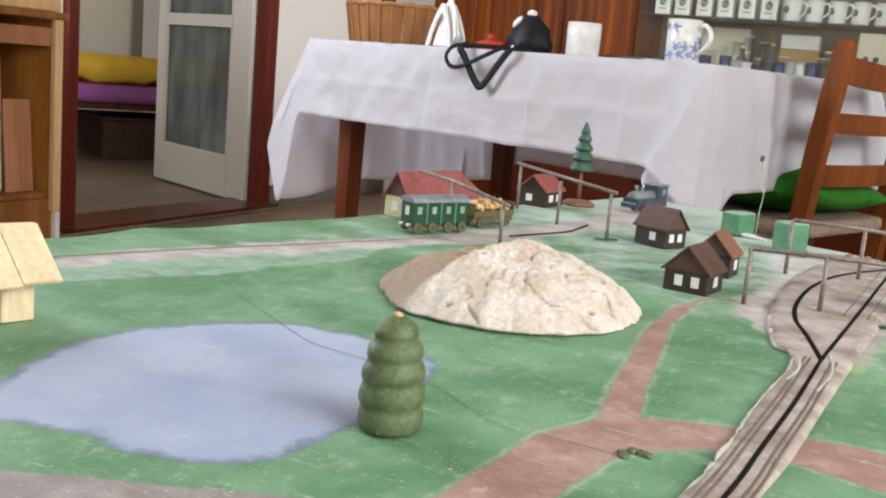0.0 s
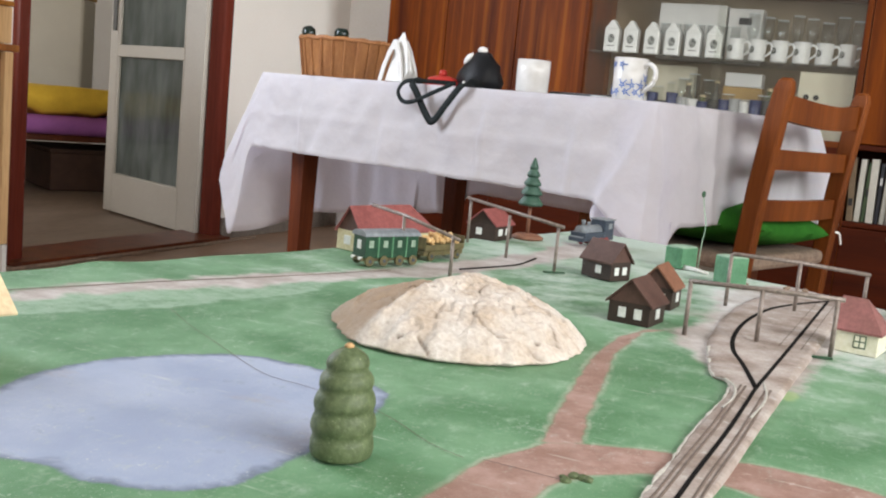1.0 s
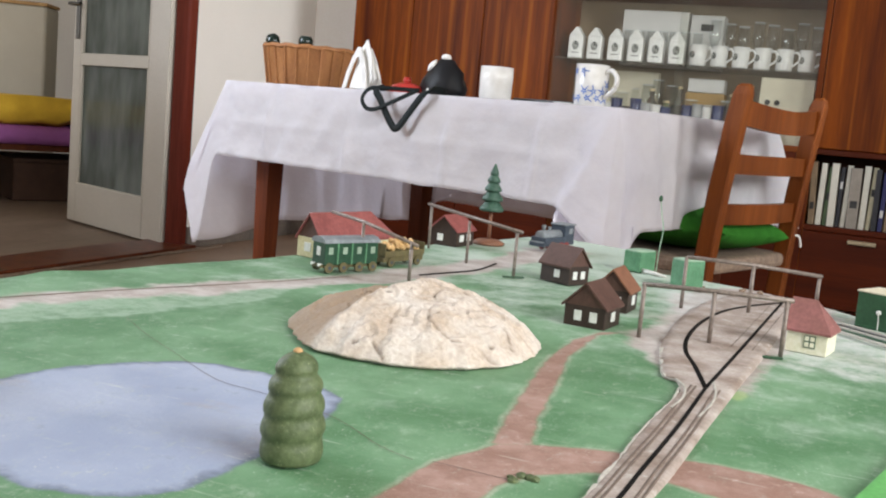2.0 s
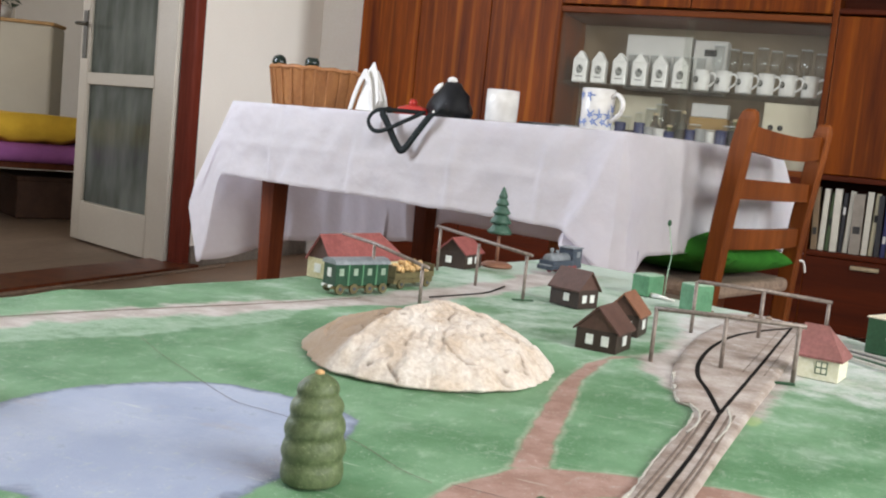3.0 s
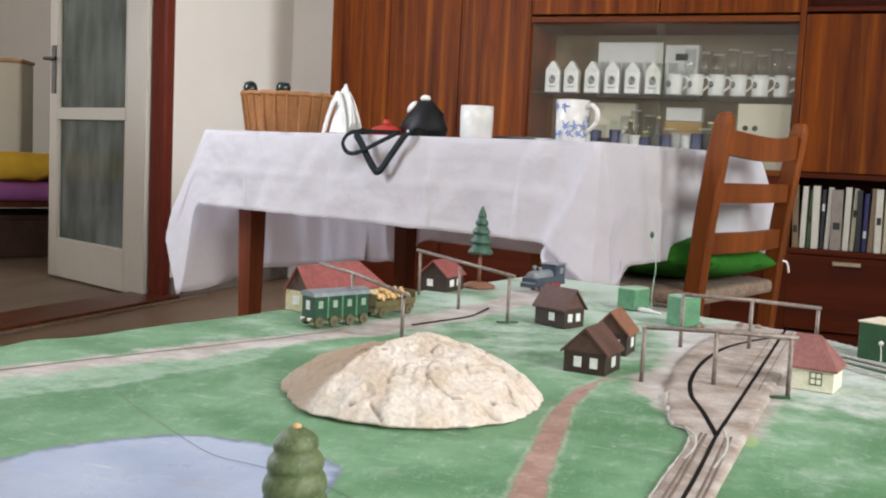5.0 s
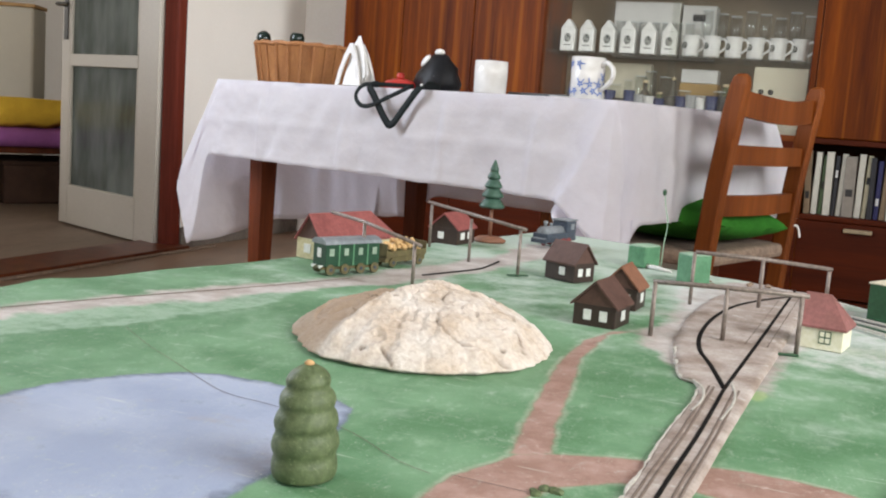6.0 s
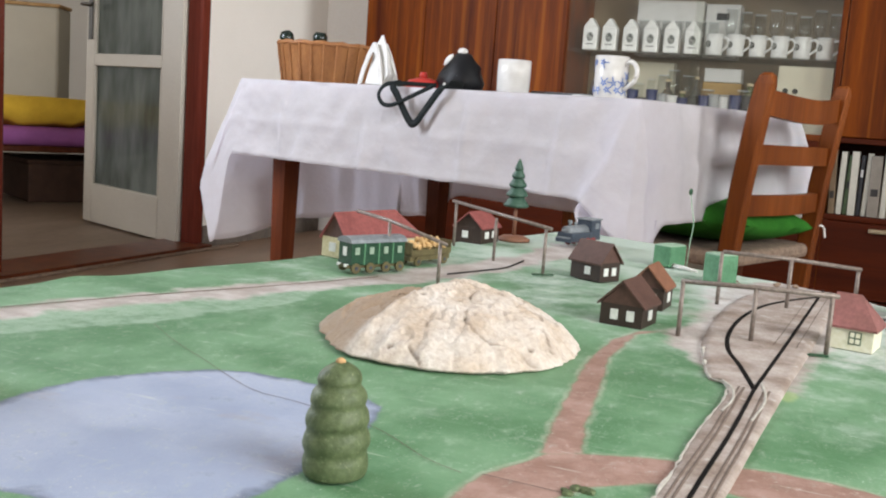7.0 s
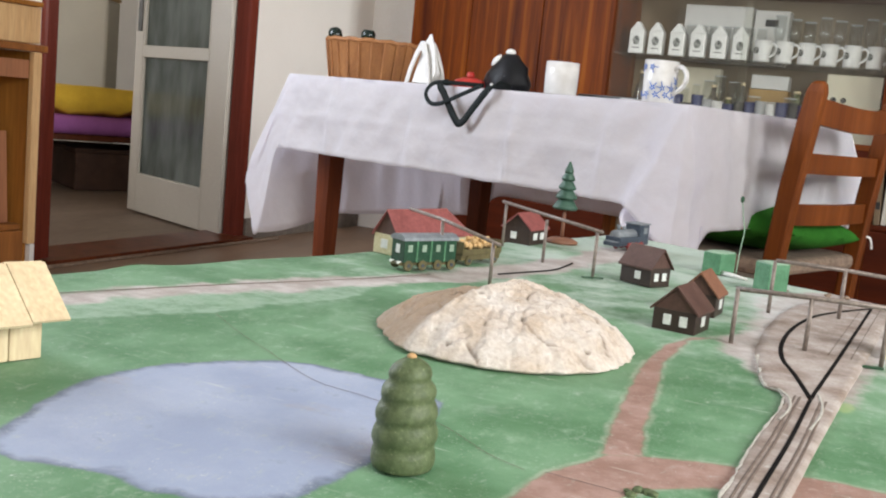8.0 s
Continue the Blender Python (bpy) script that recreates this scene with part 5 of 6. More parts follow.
    r = part("rim", bm, M_RIM, ob, "light green painted edge strip")
    cx = (U1 + 0.008, (V0 + 1.70) / 2)
    r.matrix_basis = pose(cx[0] * U.x + cx[1] * V.x, cx[0] * U.y + cx[1] * V.y, -0.011, 0, 0, -14)
    return ob


layout = board()
# stand under the board
st = thing("low_stand", "low brown wooden stand carrying the layout board", "stand")
for u, v in ((-0.60, 0.80), (-0.08, 0.80), (-0.60, 1.64), (-0.08, 1.64)):
    boxpart("leg", (u * U.x + v * V.x, u * U.y + v * V.y, (BZ - 0.031) / 2), (0.05, 0.05, BZ - 0.031), M_MIDWOOD, st, 0.004)
for v in (0.80, 1.64):
    b = boxpart("beam", (0, 0, 0), (0.56, 0.04, 0.06), M_MIDWOOD, st, 0.004)
    b.matrix_basis = pose(-0.34 * U.x + v * V.x, -0.34 * U.y + v * V.y, BZ - 0.062, 0, 0, -14)


def at(x, y, z=0.0, turn=0.0):
    return pose(x, y, BZ + z, 0, 0, turn)


# ---- near track bed, slot and rails ----
BEDL = [(0.155, 0.920), (0.167, 1.016), (0.170, 1.082), (0.170, 1.164), (0.173, 1.255), (0.168, 1.290), (0.156, 1.302), (0.146, 1.345), (0.138, 1.390), (0.131, 1.445), (0.127, 1.551), (0.133, 1.657), (0.156, 1.752)]
BEDR = [(0.186, 0.930), (0.193, 1.037), (0.197, 1.087), (0.200, 1.167), (0.205, 1.295), (0.209, 1.390), (0.213, 1.474), (0.220, 1.648), (0.228, 1.752)]
bm = bmesh.new()
L3 = spline([(x, y, 0) for x, y in BEDL], 6)
R3 = spline([(x, y, 0) for x, y in BEDR], 9)
n = min(len(L3), len(R3))
prev = None
for k in range(n):
    a = L3[round(k * (len(L3) - 1) / (n - 1))]
    b = R3[round(k * (len(R3) - 1) / (n - 1))]
    j = 0.0016 * noise.noise(Vector((k * 0.9, 3, 0)))
    row = []
    for q, (t, z) in enumerate(((-0.04, -0.003), (0.0, 0.0022), (0.07, 0.0030), (0.3, 0.0030), (0.5, 0.0028), (0.7, 0.0030), (0.93, 0.0030), (1.0, 0.0022), (1.03, -0.003))):
        v = a.lerp(b, t)
        row.append(bm.verts.new((v.x + (j if q < 3 else 0), v.y, z + 0.0004 * noise.noise(Vector((v.x * 90, v.y * 90, 1))))))
    if prev:
        for q in range(8):
            bm.faces.new((prev[q], row[q], row[q + 1], prev[q + 1]))
    prev = row
bed_near = part("track_bed", bm, M_EARTH, None, smooth=True)
bed_near.matrix_basis = at(0, 0)
tagged(bed_near, "dusty brown plaster track bed with chipped pale edges", "track bed")
bm = bmesh.new()
er = spline([(x - 0.0005, y, 0.0016) for x, y in BEDL[:9]], 14)
tube(bm, [q + Vector((0.0012 * noise.noise(q * 160), 0, 0)) for q in er], [max(0.0003, 0.0009 + 0.0016 * noise.noise(q * 120 + Vector((3, 0, 0)))) for q in er], 6)
e = part("edge", bm, M_EDGE, bed_near, "pale chipped plaster edge")


def line(name, pts, r, z, material, label, flat=0.5):
    o = part(name, tube(bmesh.new(), spline([(x, y, z) for x, y in pts], 10), r, 8, flat), material, bed_near, label, True)
    return o


SLOT = [(0.174, 0.920), (0.182, 1.027), (0.184, 1.093), (0.1865, 1.178), (0.1872, 1.282)]
SLOTL = [(0.1872, 1.282), (0.171, 1.342), (0.156, 1.392), (0.148, 1.455), (0.148, 1.536), (0.158, 1.615), (0.178, 1.673), (0.204, 1.725)]
SLOTR = [(0.1872, 1.282), (0.1935, 1.438), (0.204, 1.725), (0.2060, 1.775)]
line("slot", SLOT, 0.00125, 0.0030, M_SLOT, "black guide slot")
line("slot", SLOTL, 0.0018, 0.0030, M_SLOT, "black guide slot curving to the siding")
line("slot", SLOTR, 0.0014, 0.0030, M_SLOT, "black guide slot")
for dx in (-0.0095, -0.0065, 0.0065, 0.0095):
    line("rail", [(x + dx, y) for x, y in SLOT], 0.0008, 0.0031, M_RUST, "thin rail line")
for dx in (-0.0085, 0.0085):
    line("rail", [(x + dx, y) for x, y in SLOTR[1:]], 0.0003, 0.0031, M_RUST, "thin rail line")
for pts in ([(0.176, 1.215), (0.178, 1.245), (0.175, 1.272), (0.166, 1.292)], [(0.194, 1.205), (0.1965, 1.24), (0.1955, 1.27), (0.190, 1.30)]):
    line("point_rail", pts, 0.0010, 0.0032, M_EDGE, "pale curved point rail")
# far track: thin dark curve
far = part("far_slot", tube(bmesh.new(), spline([(-0.150, 1.56, 0.0008), (-0.128, 1.62, 0.0009), (-0.119, 1.655, 0.0009), (-0.122, 1.72, 0.0009)], 8), 0.0014, 6, 0.5), M_SLOT)
far.matrix_basis = at(0, 0)
tagged(far, "dark curved slot of the far track", "track")
fl = part("far_rail_line", tube(bmesh.new(), spline([(-0.372, 1.06, 0.0006), (-0.33, 1.165, 0.0008), (-0.285, 1.275, 0.0008), (-0.235, 1.385, 0.0008), (-0.195, 1.49, 0.0008)], 8), 0.0006, 6, 0.5), M_RUST)
fl.matrix_basis = at(0, 0)
tagged(fl, "thin rail line of the far track", "track")
# hairline cracks in the board
for pts in ([(-0.219, 1.186), (-0.176, 1.155), (-0.130, 1.127), (-0.090, 1.102), (-0.065, 1.090), (-0.033, 1.086), (0.018, 1.073), (0.059, 1.047), (0.082, 1.038)], [(0.091, 1.042), (0.105, 1.042), (0.132, 1.041)]):
    c = part("crack", tube(bmesh.new(), spline([(x, y, 0.0005) for x, y in pts], 6), 0.00022, 5, 0.4), M_RUST, layout, "thin dark crack in the paint")
    c.matrix_basis = pose(0, 0, 0)

# ---- turned tree ----
tr = thing("turned_tree", "olive-green painted turned wooden toy tree with ringed bulges", "toy tree", at(0.0345, 1.0025, 0, 20))
# bulge by bulge: barrel-shaped, with a sharp groove between
prof = [(0.0090, 0.0), (0.0132, 0.0010)]
zs = [0.0, 0.0112, 0.0222, 0.0326, 0.0420, 0.0505]
rs = [0.0150, 0.0153, 0.0147, 0.0131, 0.0104]
for k in range(5):
    top_r = rs[k + 1] * 0.86 if k < 4 else 0.0062
    for q in range(9):
        t = (q + 0.5) / 9
        r = (0.885 + 0.115 * math.sin(math.pi * t) ** 0.55) * (rs[k] + (top_r / 0.86 - rs[k]) * t ** 2.2)
        prof.append((r, zs[k] + 0.0008 + (zs[k + 1] - zs[k] - 0.0006) * t))
prof += [(0.0046, 0.0518), (0.0028, 0.0528)]
bm = lathe(bmesh.new(), prof, 48)
for v in bm.verts:
    # hand-cut: a little out of round, rings not quite level
    a = math.atan2(v.co.y, v.co.x)
    f = 1 + 0.020 * noise.noise(Vector((2.2 * math.cos(a), 2.2 * math.sin(a), v.co.z * 160))) + 0.012 * noise.noise(Vector((6 * math.cos(a), 6 * math.sin(a), v.co.z * 420)))
    v.co.x, v.co.y = v.co.x * f, v.co.y * f
    v.co.z += 0.055 * v.co.x * min(1, v.co.z / 0.01) + 0.0005 * noise.noise(Vector((3 * math.cos(a), 3 * math.sin(a), v.co.z * 60))) * min(1, v.co.z / 0.005)
part("crown", bm, M_TREE, tr, smooth=True)
part("tip", lathe(bmesh.new(), [(0.0022, 0.0522), (0.0023, 0.0537), (0.0009, 0.0547)], 14), M_LIGHTWOOD, tr, "bare wood tip", True)

# ---- pale bark hill ----
RT = Vector((0.885, 0.466))  # across the hill
FW = Vector((-0.466, 0.885))
HC = Vector((-0.030, 1.285))


def hill():
    bm = bmesh.new()
    n, mrings = 280, 110
    rings = []
    arcs = [(0.024, -0.058, 0.0200, 130, 290), (-0.012, -0.066, 0.010, 120, 200), (0.034, -0.030, 0.024, 130, 205), (0.050, -0.070, 0.012, 210, 300)]
    knots = [(0.016, -0.004, 0.0036), (-0.022, -0.018, 0.0024), (-0.024, -0.032, 0.0020), (-0.046, -0.076, 0.0021), (0.002, -0.036, 0.0016), (0.048, -0.074, 0.0018), (-0.010, -0.010, 0.0020)]
    slits = [(-0.033, -0.080, -0.026, -0.094), (-0.062, -0.030, -0.050, -0.040), (0.060, -0.048, 0.064, -0.064), (-0.046, 0.000, -0.034, 0.004)]
    dark, brown = [], []
    for i in range(1, mrings + 1):
        t = i / mrings
        ring = []
        for k in range(n):
            a = 2 * math.pi * k / n
            rx, ry = 0.0955, (0.098 if math.sin(a) < 0 else 0.080)
            edge = 1 + 0.055 * noise.noise(Vector((math.cos(a) * 2.2, math.sin(a) * 2.2, 1))) + 0.030 * noise.noise(Vector((math.cos(a) * 9, math.sin(a) * 9, 5))) + 0.022 * noise.noise(Vector((math.cos(a) * 26, math.sin(a) * 26, 5)))
            x, y = rx * t * math.cos(a) * edge, ry * t * math.sin(a) * edge
            h = 0.0318 * (1 - t ** (2.05 - 0.05 * math.cos(a))) + 0.0050 * math.exp(-(((x - 0.009) ** 2 + (y - 0.002) ** 2) / 0.017 ** 2))
            # ridge from the peak to the near left foot, sunken brown lobe behind it
            q = (y + 0.004) * 0.80 - (x - 0.006) * 0.62
            left = min(1, max(0, (0.016 - x) / 0.035))
            step = 1 / (1 + math.exp(-(q - 0.005) / 0.0018))
            h += left * (1 - t ** 3) * (0.0062 * math.exp(-((q / 0.010) ** 2)) - 0.0075 * step * math.exp(-((q / 0.055) ** 2)))
            # dk: knots' own dark, plus crease and slit shade put into the colour
            dk = 0.0
            for cx, cy, r, a0, a1 in arcs:
                dd = math.degrees(math.atan2(y - cy, x - cx)) % 360
                if a0 < dd < a1:
                    wv = math.exp(-(((math.hypot(x - cx, y - cy) - r + 0.0012 * noise.noise(Vector((dd * 0.06, cx * 90, 0)))) / 0.0011) ** 2)) * min(1, (dd - a0) / 30, (a1 - dd) / 30)
                    h -= 0.0014 * wv
                    dk = max(dk, 0.5 * wv)
            for cx, cy, r in knots:
                wv = math.exp(-((((x - cx) ** 2 + (1.6 * (y - cy)) ** 2) / r ** 2)))
                h -= 0.0018 * wv
                dk = max(dk, 0.95 * wv)
            for x0, y0, x1, y1 in slits:
                dx, dy = x1 - x0, y1 - y0
                f = min(1, max(0, ((x - x0) * dx + (y - y0) * dy) / (dx * dx + dy * dy)))
                wv = math.exp(-((math.hypot(x - x0 - f * dx, y - y0 - f * dy) / 0.0010) ** 2))
                h -= 0.0013 * wv
                dk = max(dk, 0.7 * wv)
            v1 = Vector((x * 38, y * 38, 2))
            fade = min(1, 5 * (1 - t) + 0.2)
            h += (0.0014 * noise.noise(v1) + 0.0009 * noise.noise(v1 * 2.7) + 0.0006 * noise.noise(v1 * 7) + 0.0008 * noise.noise(v1 * 15) + 0.0005 * noise.noise(v1 * 31)) * fade
            g = (1 - abs(noise.noise(Vector((q * 60, (x + y) * 14, 3))))) ** 16
            # torn layers: low steps with sharp lips, running with the grain
            lay = 2.6 * noise.noise(Vector((q * 22, (x + y) * 9, 8))) + 0.8 * noise.noise(Vector((x * 60, y * 60, 5))) + 9 * q
            lip = lay - math.floor(lay)
            h += 0.0026 * (lip if lip < 0.86 else (1 - lip) * 0.86 / 0.14) * fade
            # raised plate inside the long arc
            pr = math.hypot(x - 0.038, (y + 0.040) * 0.9) + 0.004 * noise.noise(Vector((x * 50, y * 50, 11)))
            h += 0.0018 / (1 + math.exp((pr - 0.030) / 0.0008)) * fade
            h -= 0.0011 * g * fade
            h += 0.0055 * (1 - t ** 8) + 0.0028
            dark.append(min(1, dk + 0.10 * g))
            brown.append(left * step)
            ring.append(bm.verts.new((HC.x + RT.x * x + FW.x * y, HC.y + RT.y * x + FW.y * y, max(h, 0.0024))))
        rings.append(ring)
    for a, b in zip(rings, rings[1:]):
        for k in range(n):
            bm.faces.new((a[k], a[(k + 1) % n], b[(k + 1) % n], b[k]))
    bm.faces.new(rings[0])
    low = [bm.verts.new((v.co.x * 0.93 + HC.x * 0.07, v.co.y * 0.93 + HC.y * 0.07, 0.0)) for v in rings[-1]]
    for k in range(n):
        bm.faces.new((rings[-1][k], rings[-1][(k + 1) % n], low[(k + 1) % n], low[k]))
    ob = part("bark_hill", bm, M_ROCK, smooth=True)
    for nm, vals in (("knot_crease", dark), ("bark", brown)):
        at_ = ob.data.attributes.new(nm, "FLOAT", "POINT")
        at_.data.foreach_set("value", np.array(vals + [0.0] * n, np.float32))
    ob.matrix_basis = at(0, 0)
    return tagged(ob, "pale tan bark hill with creases, knots and a darker brown lobe", "model hill")


hill()

# ---- houses ----


def house(corner, ang, la, lb, hw, hr, along, wall, roof, label, windows, category="toy house", gable=None, win=None, hip=(0.0, 0.0)):
    """Toy house: corner nearest the viewer; lb runs along ang, la to its left; ridge along 'a' or 'b'.
    windows: rows of (face, position 0..1, width, height). hip: how far the ridge stops short at its two ends."""
    h = thing("toy_house", label, category, at(corner[0], corner[1], 0.0006, ang), group="toy houses")
    boxpart("wall", (lb / 2, la / 2, hw / 2), (lb, la, hw), wall, h, 0.0006)
    span, run = (la, lb) if along == "b" else (lb, la)
    # r: along the ridge, c: across it
    put = (lambda r, c, z: (r, c, z)) if along == "b" else (lambda r, c, z: (c, r, z))
    o, t, w = 0.0024, 0.0020, span / 2
    r0, r1 = hip
    if not r0 or not r1:
        bm = bmesh.new()
        f = [[bm.verts.new(put(r, c, z)) for c, z in ((0.0004, hw - 0.0002), (span - 0.0004, hw - 0.0002), (w, hw + hr))] for r in (r0 + 0.0003, run - r1 - 0.0003)]
        bm.faces.new(f[0])
        bm.faces.new(f[1][::-1])
        for k in range(3):
            bm.faces.new((f[0][k], f[0][(k + 1) % 3], f[1][(k + 1) % 3], f[1][k]))
        part("gable", bm, gable or wall, h)

    def slab(pts):
        """A roof plane with thickness, its eaves a little wavy."""
        bm = bmesh.new()
        lo = [bm.verts.new(put(*p)) for p in pts]
        hi = [bm.verts.new(put(p[0], p[1], p[2] + t)) for p in pts]
        n = len(pts)
        bm.faces.new(lo[::-1])
        bm.faces.new(hi)
        for k in range(n):
            bm.faces.new((lo[k], lo[(k + 1) % n], hi[(k + 1) % n], hi[k]))
        part("roof", bm, roof, h)

    ez, top = hw - hr * o / w + 0.0002, hw + hr + 0.0002
    for c in (-o, span + o):
        slab([(-o, c, ez), (run + o, c, ez), (run - r1 + (0 if r1 else o), w, top), (r0 - (0 if r0 else o), w, top)])
    if r0:
        slab([(-o, -o, ez), (-o, span + o, ez), (r0, w, top)])
    if r1:
        slab([(run + o, -o, ez), (run + o, span + o, ez), (run - r1, w, top)])
    for face, p, ww, wh in windows:
        c = (-0.0001, p * la, hw * 0.52) if face == "a" else (p * lb, -0.0001, hw * 0.52)
        s = (0.0012, ww, wh) if face == "a" else (ww, 0.0012, wh)
        boxpart("window", c, s, win or M_WIN, h, 0.0002)
    return h


house((0.0815, 1.4270), 84, 0.0370, 0.040, 0.0185, 0.0185, "b", M_HWALL, M_HROOF, "dark brown wooden toy house with white painted windows", [("a", 0.28, 0.0066, 0.0088), ("a", 0.66, 0.0066, 0.0088), ("b", 0.50, 0.0095, 0.0085)], gable=M_HROOF)
house((0.0795, 1.5250), 88, 0.0330, 0.036, 0.0205, 0.0180, "b", M_HWALL, M_HROOF2, "dark brown toy house with an orange-brown roof", [("a", 0.30, 0.0065, 0.0085), ("b", 0.55, 0.010, 0.009)], gable=M_HROOF)
house((-0.0090, 1.6370), 64, 0.0420, 0.032, 0.0205, 0.0185, "a", M_HWALL, M_HROOF, "dark brown toy house with a long brown roof", [("a", 0.42, 0.0078, 0.0085), ("b", 0.28, 0.0068, 0.0085), ("b", 0.68, 0.0068, 0.0085)], gable=M_HROOF)
house((-0.2120, 1.8120), 84, 0.0400, 0.050, 0.0210, 0.0175, "b", M_HWALL, M_RROOF, "dark brown toy hut with a red painted roof", [("a", 0.60, 0.0085, 0.009), ("b", 0.3, 0.011, 0.009), ("b", 0.70, 0.011, 0.009)])
station = house((-0.2690, 1.5560), 74, 0.0370, 0.122, 0.0225, 0.0255, "b", M_YWALL, M_RROOF, "yellow toy station with a long red hipped roof and brown gable", [("a", 0.55, 0.010, 0.010), ("b", 0.3, 0.02, 0.010)], gable=M_HROOF, hip=(0.0, 0.026))
yh = house((0.2570, 1.4690), 80, 0.0330, 0.036, 0.0200, 0.0215, "a", M_CWALL, M_FROOF, "cream toy house with a faded red hipped roof", [("a", 0.42, 0.0095, 0.0105)], win=M_DGREEN, hip=(0.0155, 0.0))
for dy, dz in ((-0.0022, -0.0025), (0.0022, -0.0025), (-0.0022, 0.0025), (0.0022, 0.0025)):
    boxpart("pane", (-0.0008, 0.42 * 0.033 + dy, 0.52 * 0.0205 + dz), (0.0008, 0.0034, 0.0038), M_CWALL, yh, 0)

# pale shaving hut at the pond
hut = thing("straw_hut", "pale hut of thin wood shavings beside the pond", "toy hut", at(-0.2108, 1.0165, 0.0006, 165))
for y0, y1 in ((0.0, 0.019), (0.0195, 0.027), (0.0275, 0.048), (0.0485, 0.0648)):
    boxpart("board", (0.022 + 0.0006 * (y0 > 0.02), (y0 + y1) / 2, 0.0115), (0.0440, y1 - y0, 0.023), M_PALEW, hut, 0.0007)
for s in (-1, 1):
    for k in range(3):
        bm = bmesh.new()
        y0, y1 = (-0.0105, 0.0130, 0.0480)[k], (0.0126, 0.0476, 0.0720)[k]
        z1 = 0.0235 - 0.0007 * (k % 2)
        e0, e1 = 0.0345 + 0.0010 * ((k * 5) % 3 - 1), 0.0345 + 0.0012 * ((k * 7 + 1) % 3 - 1)
        pts = [(0.022 + s * e0, y0, z1), (0.022 + s * e1, y1, z1 + 0.0006), (0.022 + s * 0.001, y1, 0.0515), (0.022 + s * 0.001, y0, 0.0510)]
        lo = [bm.verts.new(q) for q in pts]
        hi = [bm.verts.new((q[0] + s * 0.0008, q[1], q[2] + 0.0014)) for q in pts]
        bm.faces.new(lo)
        bm.faces.new(hi)
        for q in range(4):
            bm.faces.new((lo[q], lo[(q + 1) % 4], hi[(q + 1) % 4], hi[q]))
        part("roof_board", bm, M_PALEW, hut)

# ---- pine on a disc ----
pine = thing("toy_pine", "tiered green turned pine on a brown disc base", "toy tree", at(-0.1955, 1.8915, 0.0006))
part("base", lathe(bmesh.new(), [(0.0215, 0), (0.0225, 0.003), (0.016, 0.0065), (0.005, 0.008)], 28), M_HROOF2, pine, smooth=True)
part("trunk", lathe(bmesh.new(), [(0.0026, 0.006), (0.0022, 0.05)], 12), M_HROOF2, pine, smooth=True)
for z, r, hh in ((0.046, 0.0175, 0.021), (0.060, 0.0150, 0.020), (0.073, 0.0122, 0.018), (0.085, 0.0092, 0.016), (0.095, 0.0062, 0.016)):
    part("tier", lathe(bmesh.new(), [(r * 0.86, z), (r, z + 0.0022), (r * 0.93, z + 0.0045), (r * 0.45, z + hh * 0.75), (r * 0.16, z + hh)], 28), M_PINE, pine, smooth=True)

# ---- catenary rails on posts ----


def fence(posts, bar, label, feet=()):
    f = thing("wire_rail", label, "model barrier", at(0, 0), group="wire rails")
    for (x, y, h) in posts:
        part("post", tube(bmesh.new(), [(x, y, 0), (x, y, h)], 0.0019, 8), M_WIRE, f, smooth=True)
    part("bar", tube(bmesh.new(), bar, 0.0020, 8), M_WIRE, f, smooth=True)
    for x, y, ang, l in feet:
        boxpart("foot", (0, 0, 0.0012), (l, 0.004, 0.0016), M_DGREEN, f, 0.0003, pose(x, y, 0, 0, 0, ang))
    return f


fence([(0.1110, 1.430, 0.0455), (0.1670, 1.440, 0.0470), (0.2240, 1.436, 0.0470)], [(0.109, 1.430, 0.0450), (0.167, 1.440, 0.0462), (0.229, 1.436, 0.0480)], "bent brown wire rail on posts across the siding", [(0.2165, 1.431, 20, 0.020)])
fence([(0.1160, 1.609, 0.0520), (0.1790, 1.627, 0.0500), (0.2390, 1.690, 0.0400)], [(0.117, 1.609, 0.0520), (0.179, 1.632, 0.0500), (0.241, 1.690, 0.0410)], "bent brown wire rail on posts behind the siding")
fence([(-0.234, 1.774, 0.0560), (-0.150, 1.694, 0.0500), (-0.072, 1.638, 0.0525)], [(-0.241, 1.780, 0.0562), (-0.150, 1.700, 0.0545), (-0.064, 1.630, 0.0520)], "bent brown wire rail on posts by the far track", [(-0.072, 1.638, 35, 0.024)])
fence([(-0.205, 1.530, 0.0520), (-0.126, 1.480, 0.0450)], [(-0.262, 1.565, 0.0545), (-0.205, 1.532, 0.0520), (-0.118, 1.476, 0.0430)], "bent brown wire rail on posts behind the hill")

# ---- green boxes, signals ----


def green_box(x, y, ang, la, lb, h, label):
    g = thing("green_box", label, "toy box", at(x, y, 0.0006, ang), group="green boxes")
    boxpart("body", (lb / 2, la / 2, h / 2), (lb, la, h), M_GBOX, g, 0.0012)
    bm = bmesh.new()
    bmesh.ops.create_icosphere(bm, subdivisions=3, radius=1)
    for v in bm.verts:
        v.co = Vector((lb * (0.5 + 0.50 * max(-1, min(1, 1.35 * v.co.x))), la * (0.5 + 0.50 * max(-1, min(1, 1.35 * v.co.y))), h - 0.0002 + 0.0018 * max(v.co.z, -0.3) + 0.0006 * noise.noise(v.co * 4)))
    part("cap", bm, M_GCAP, g, "pale green worn top", True)
    return g


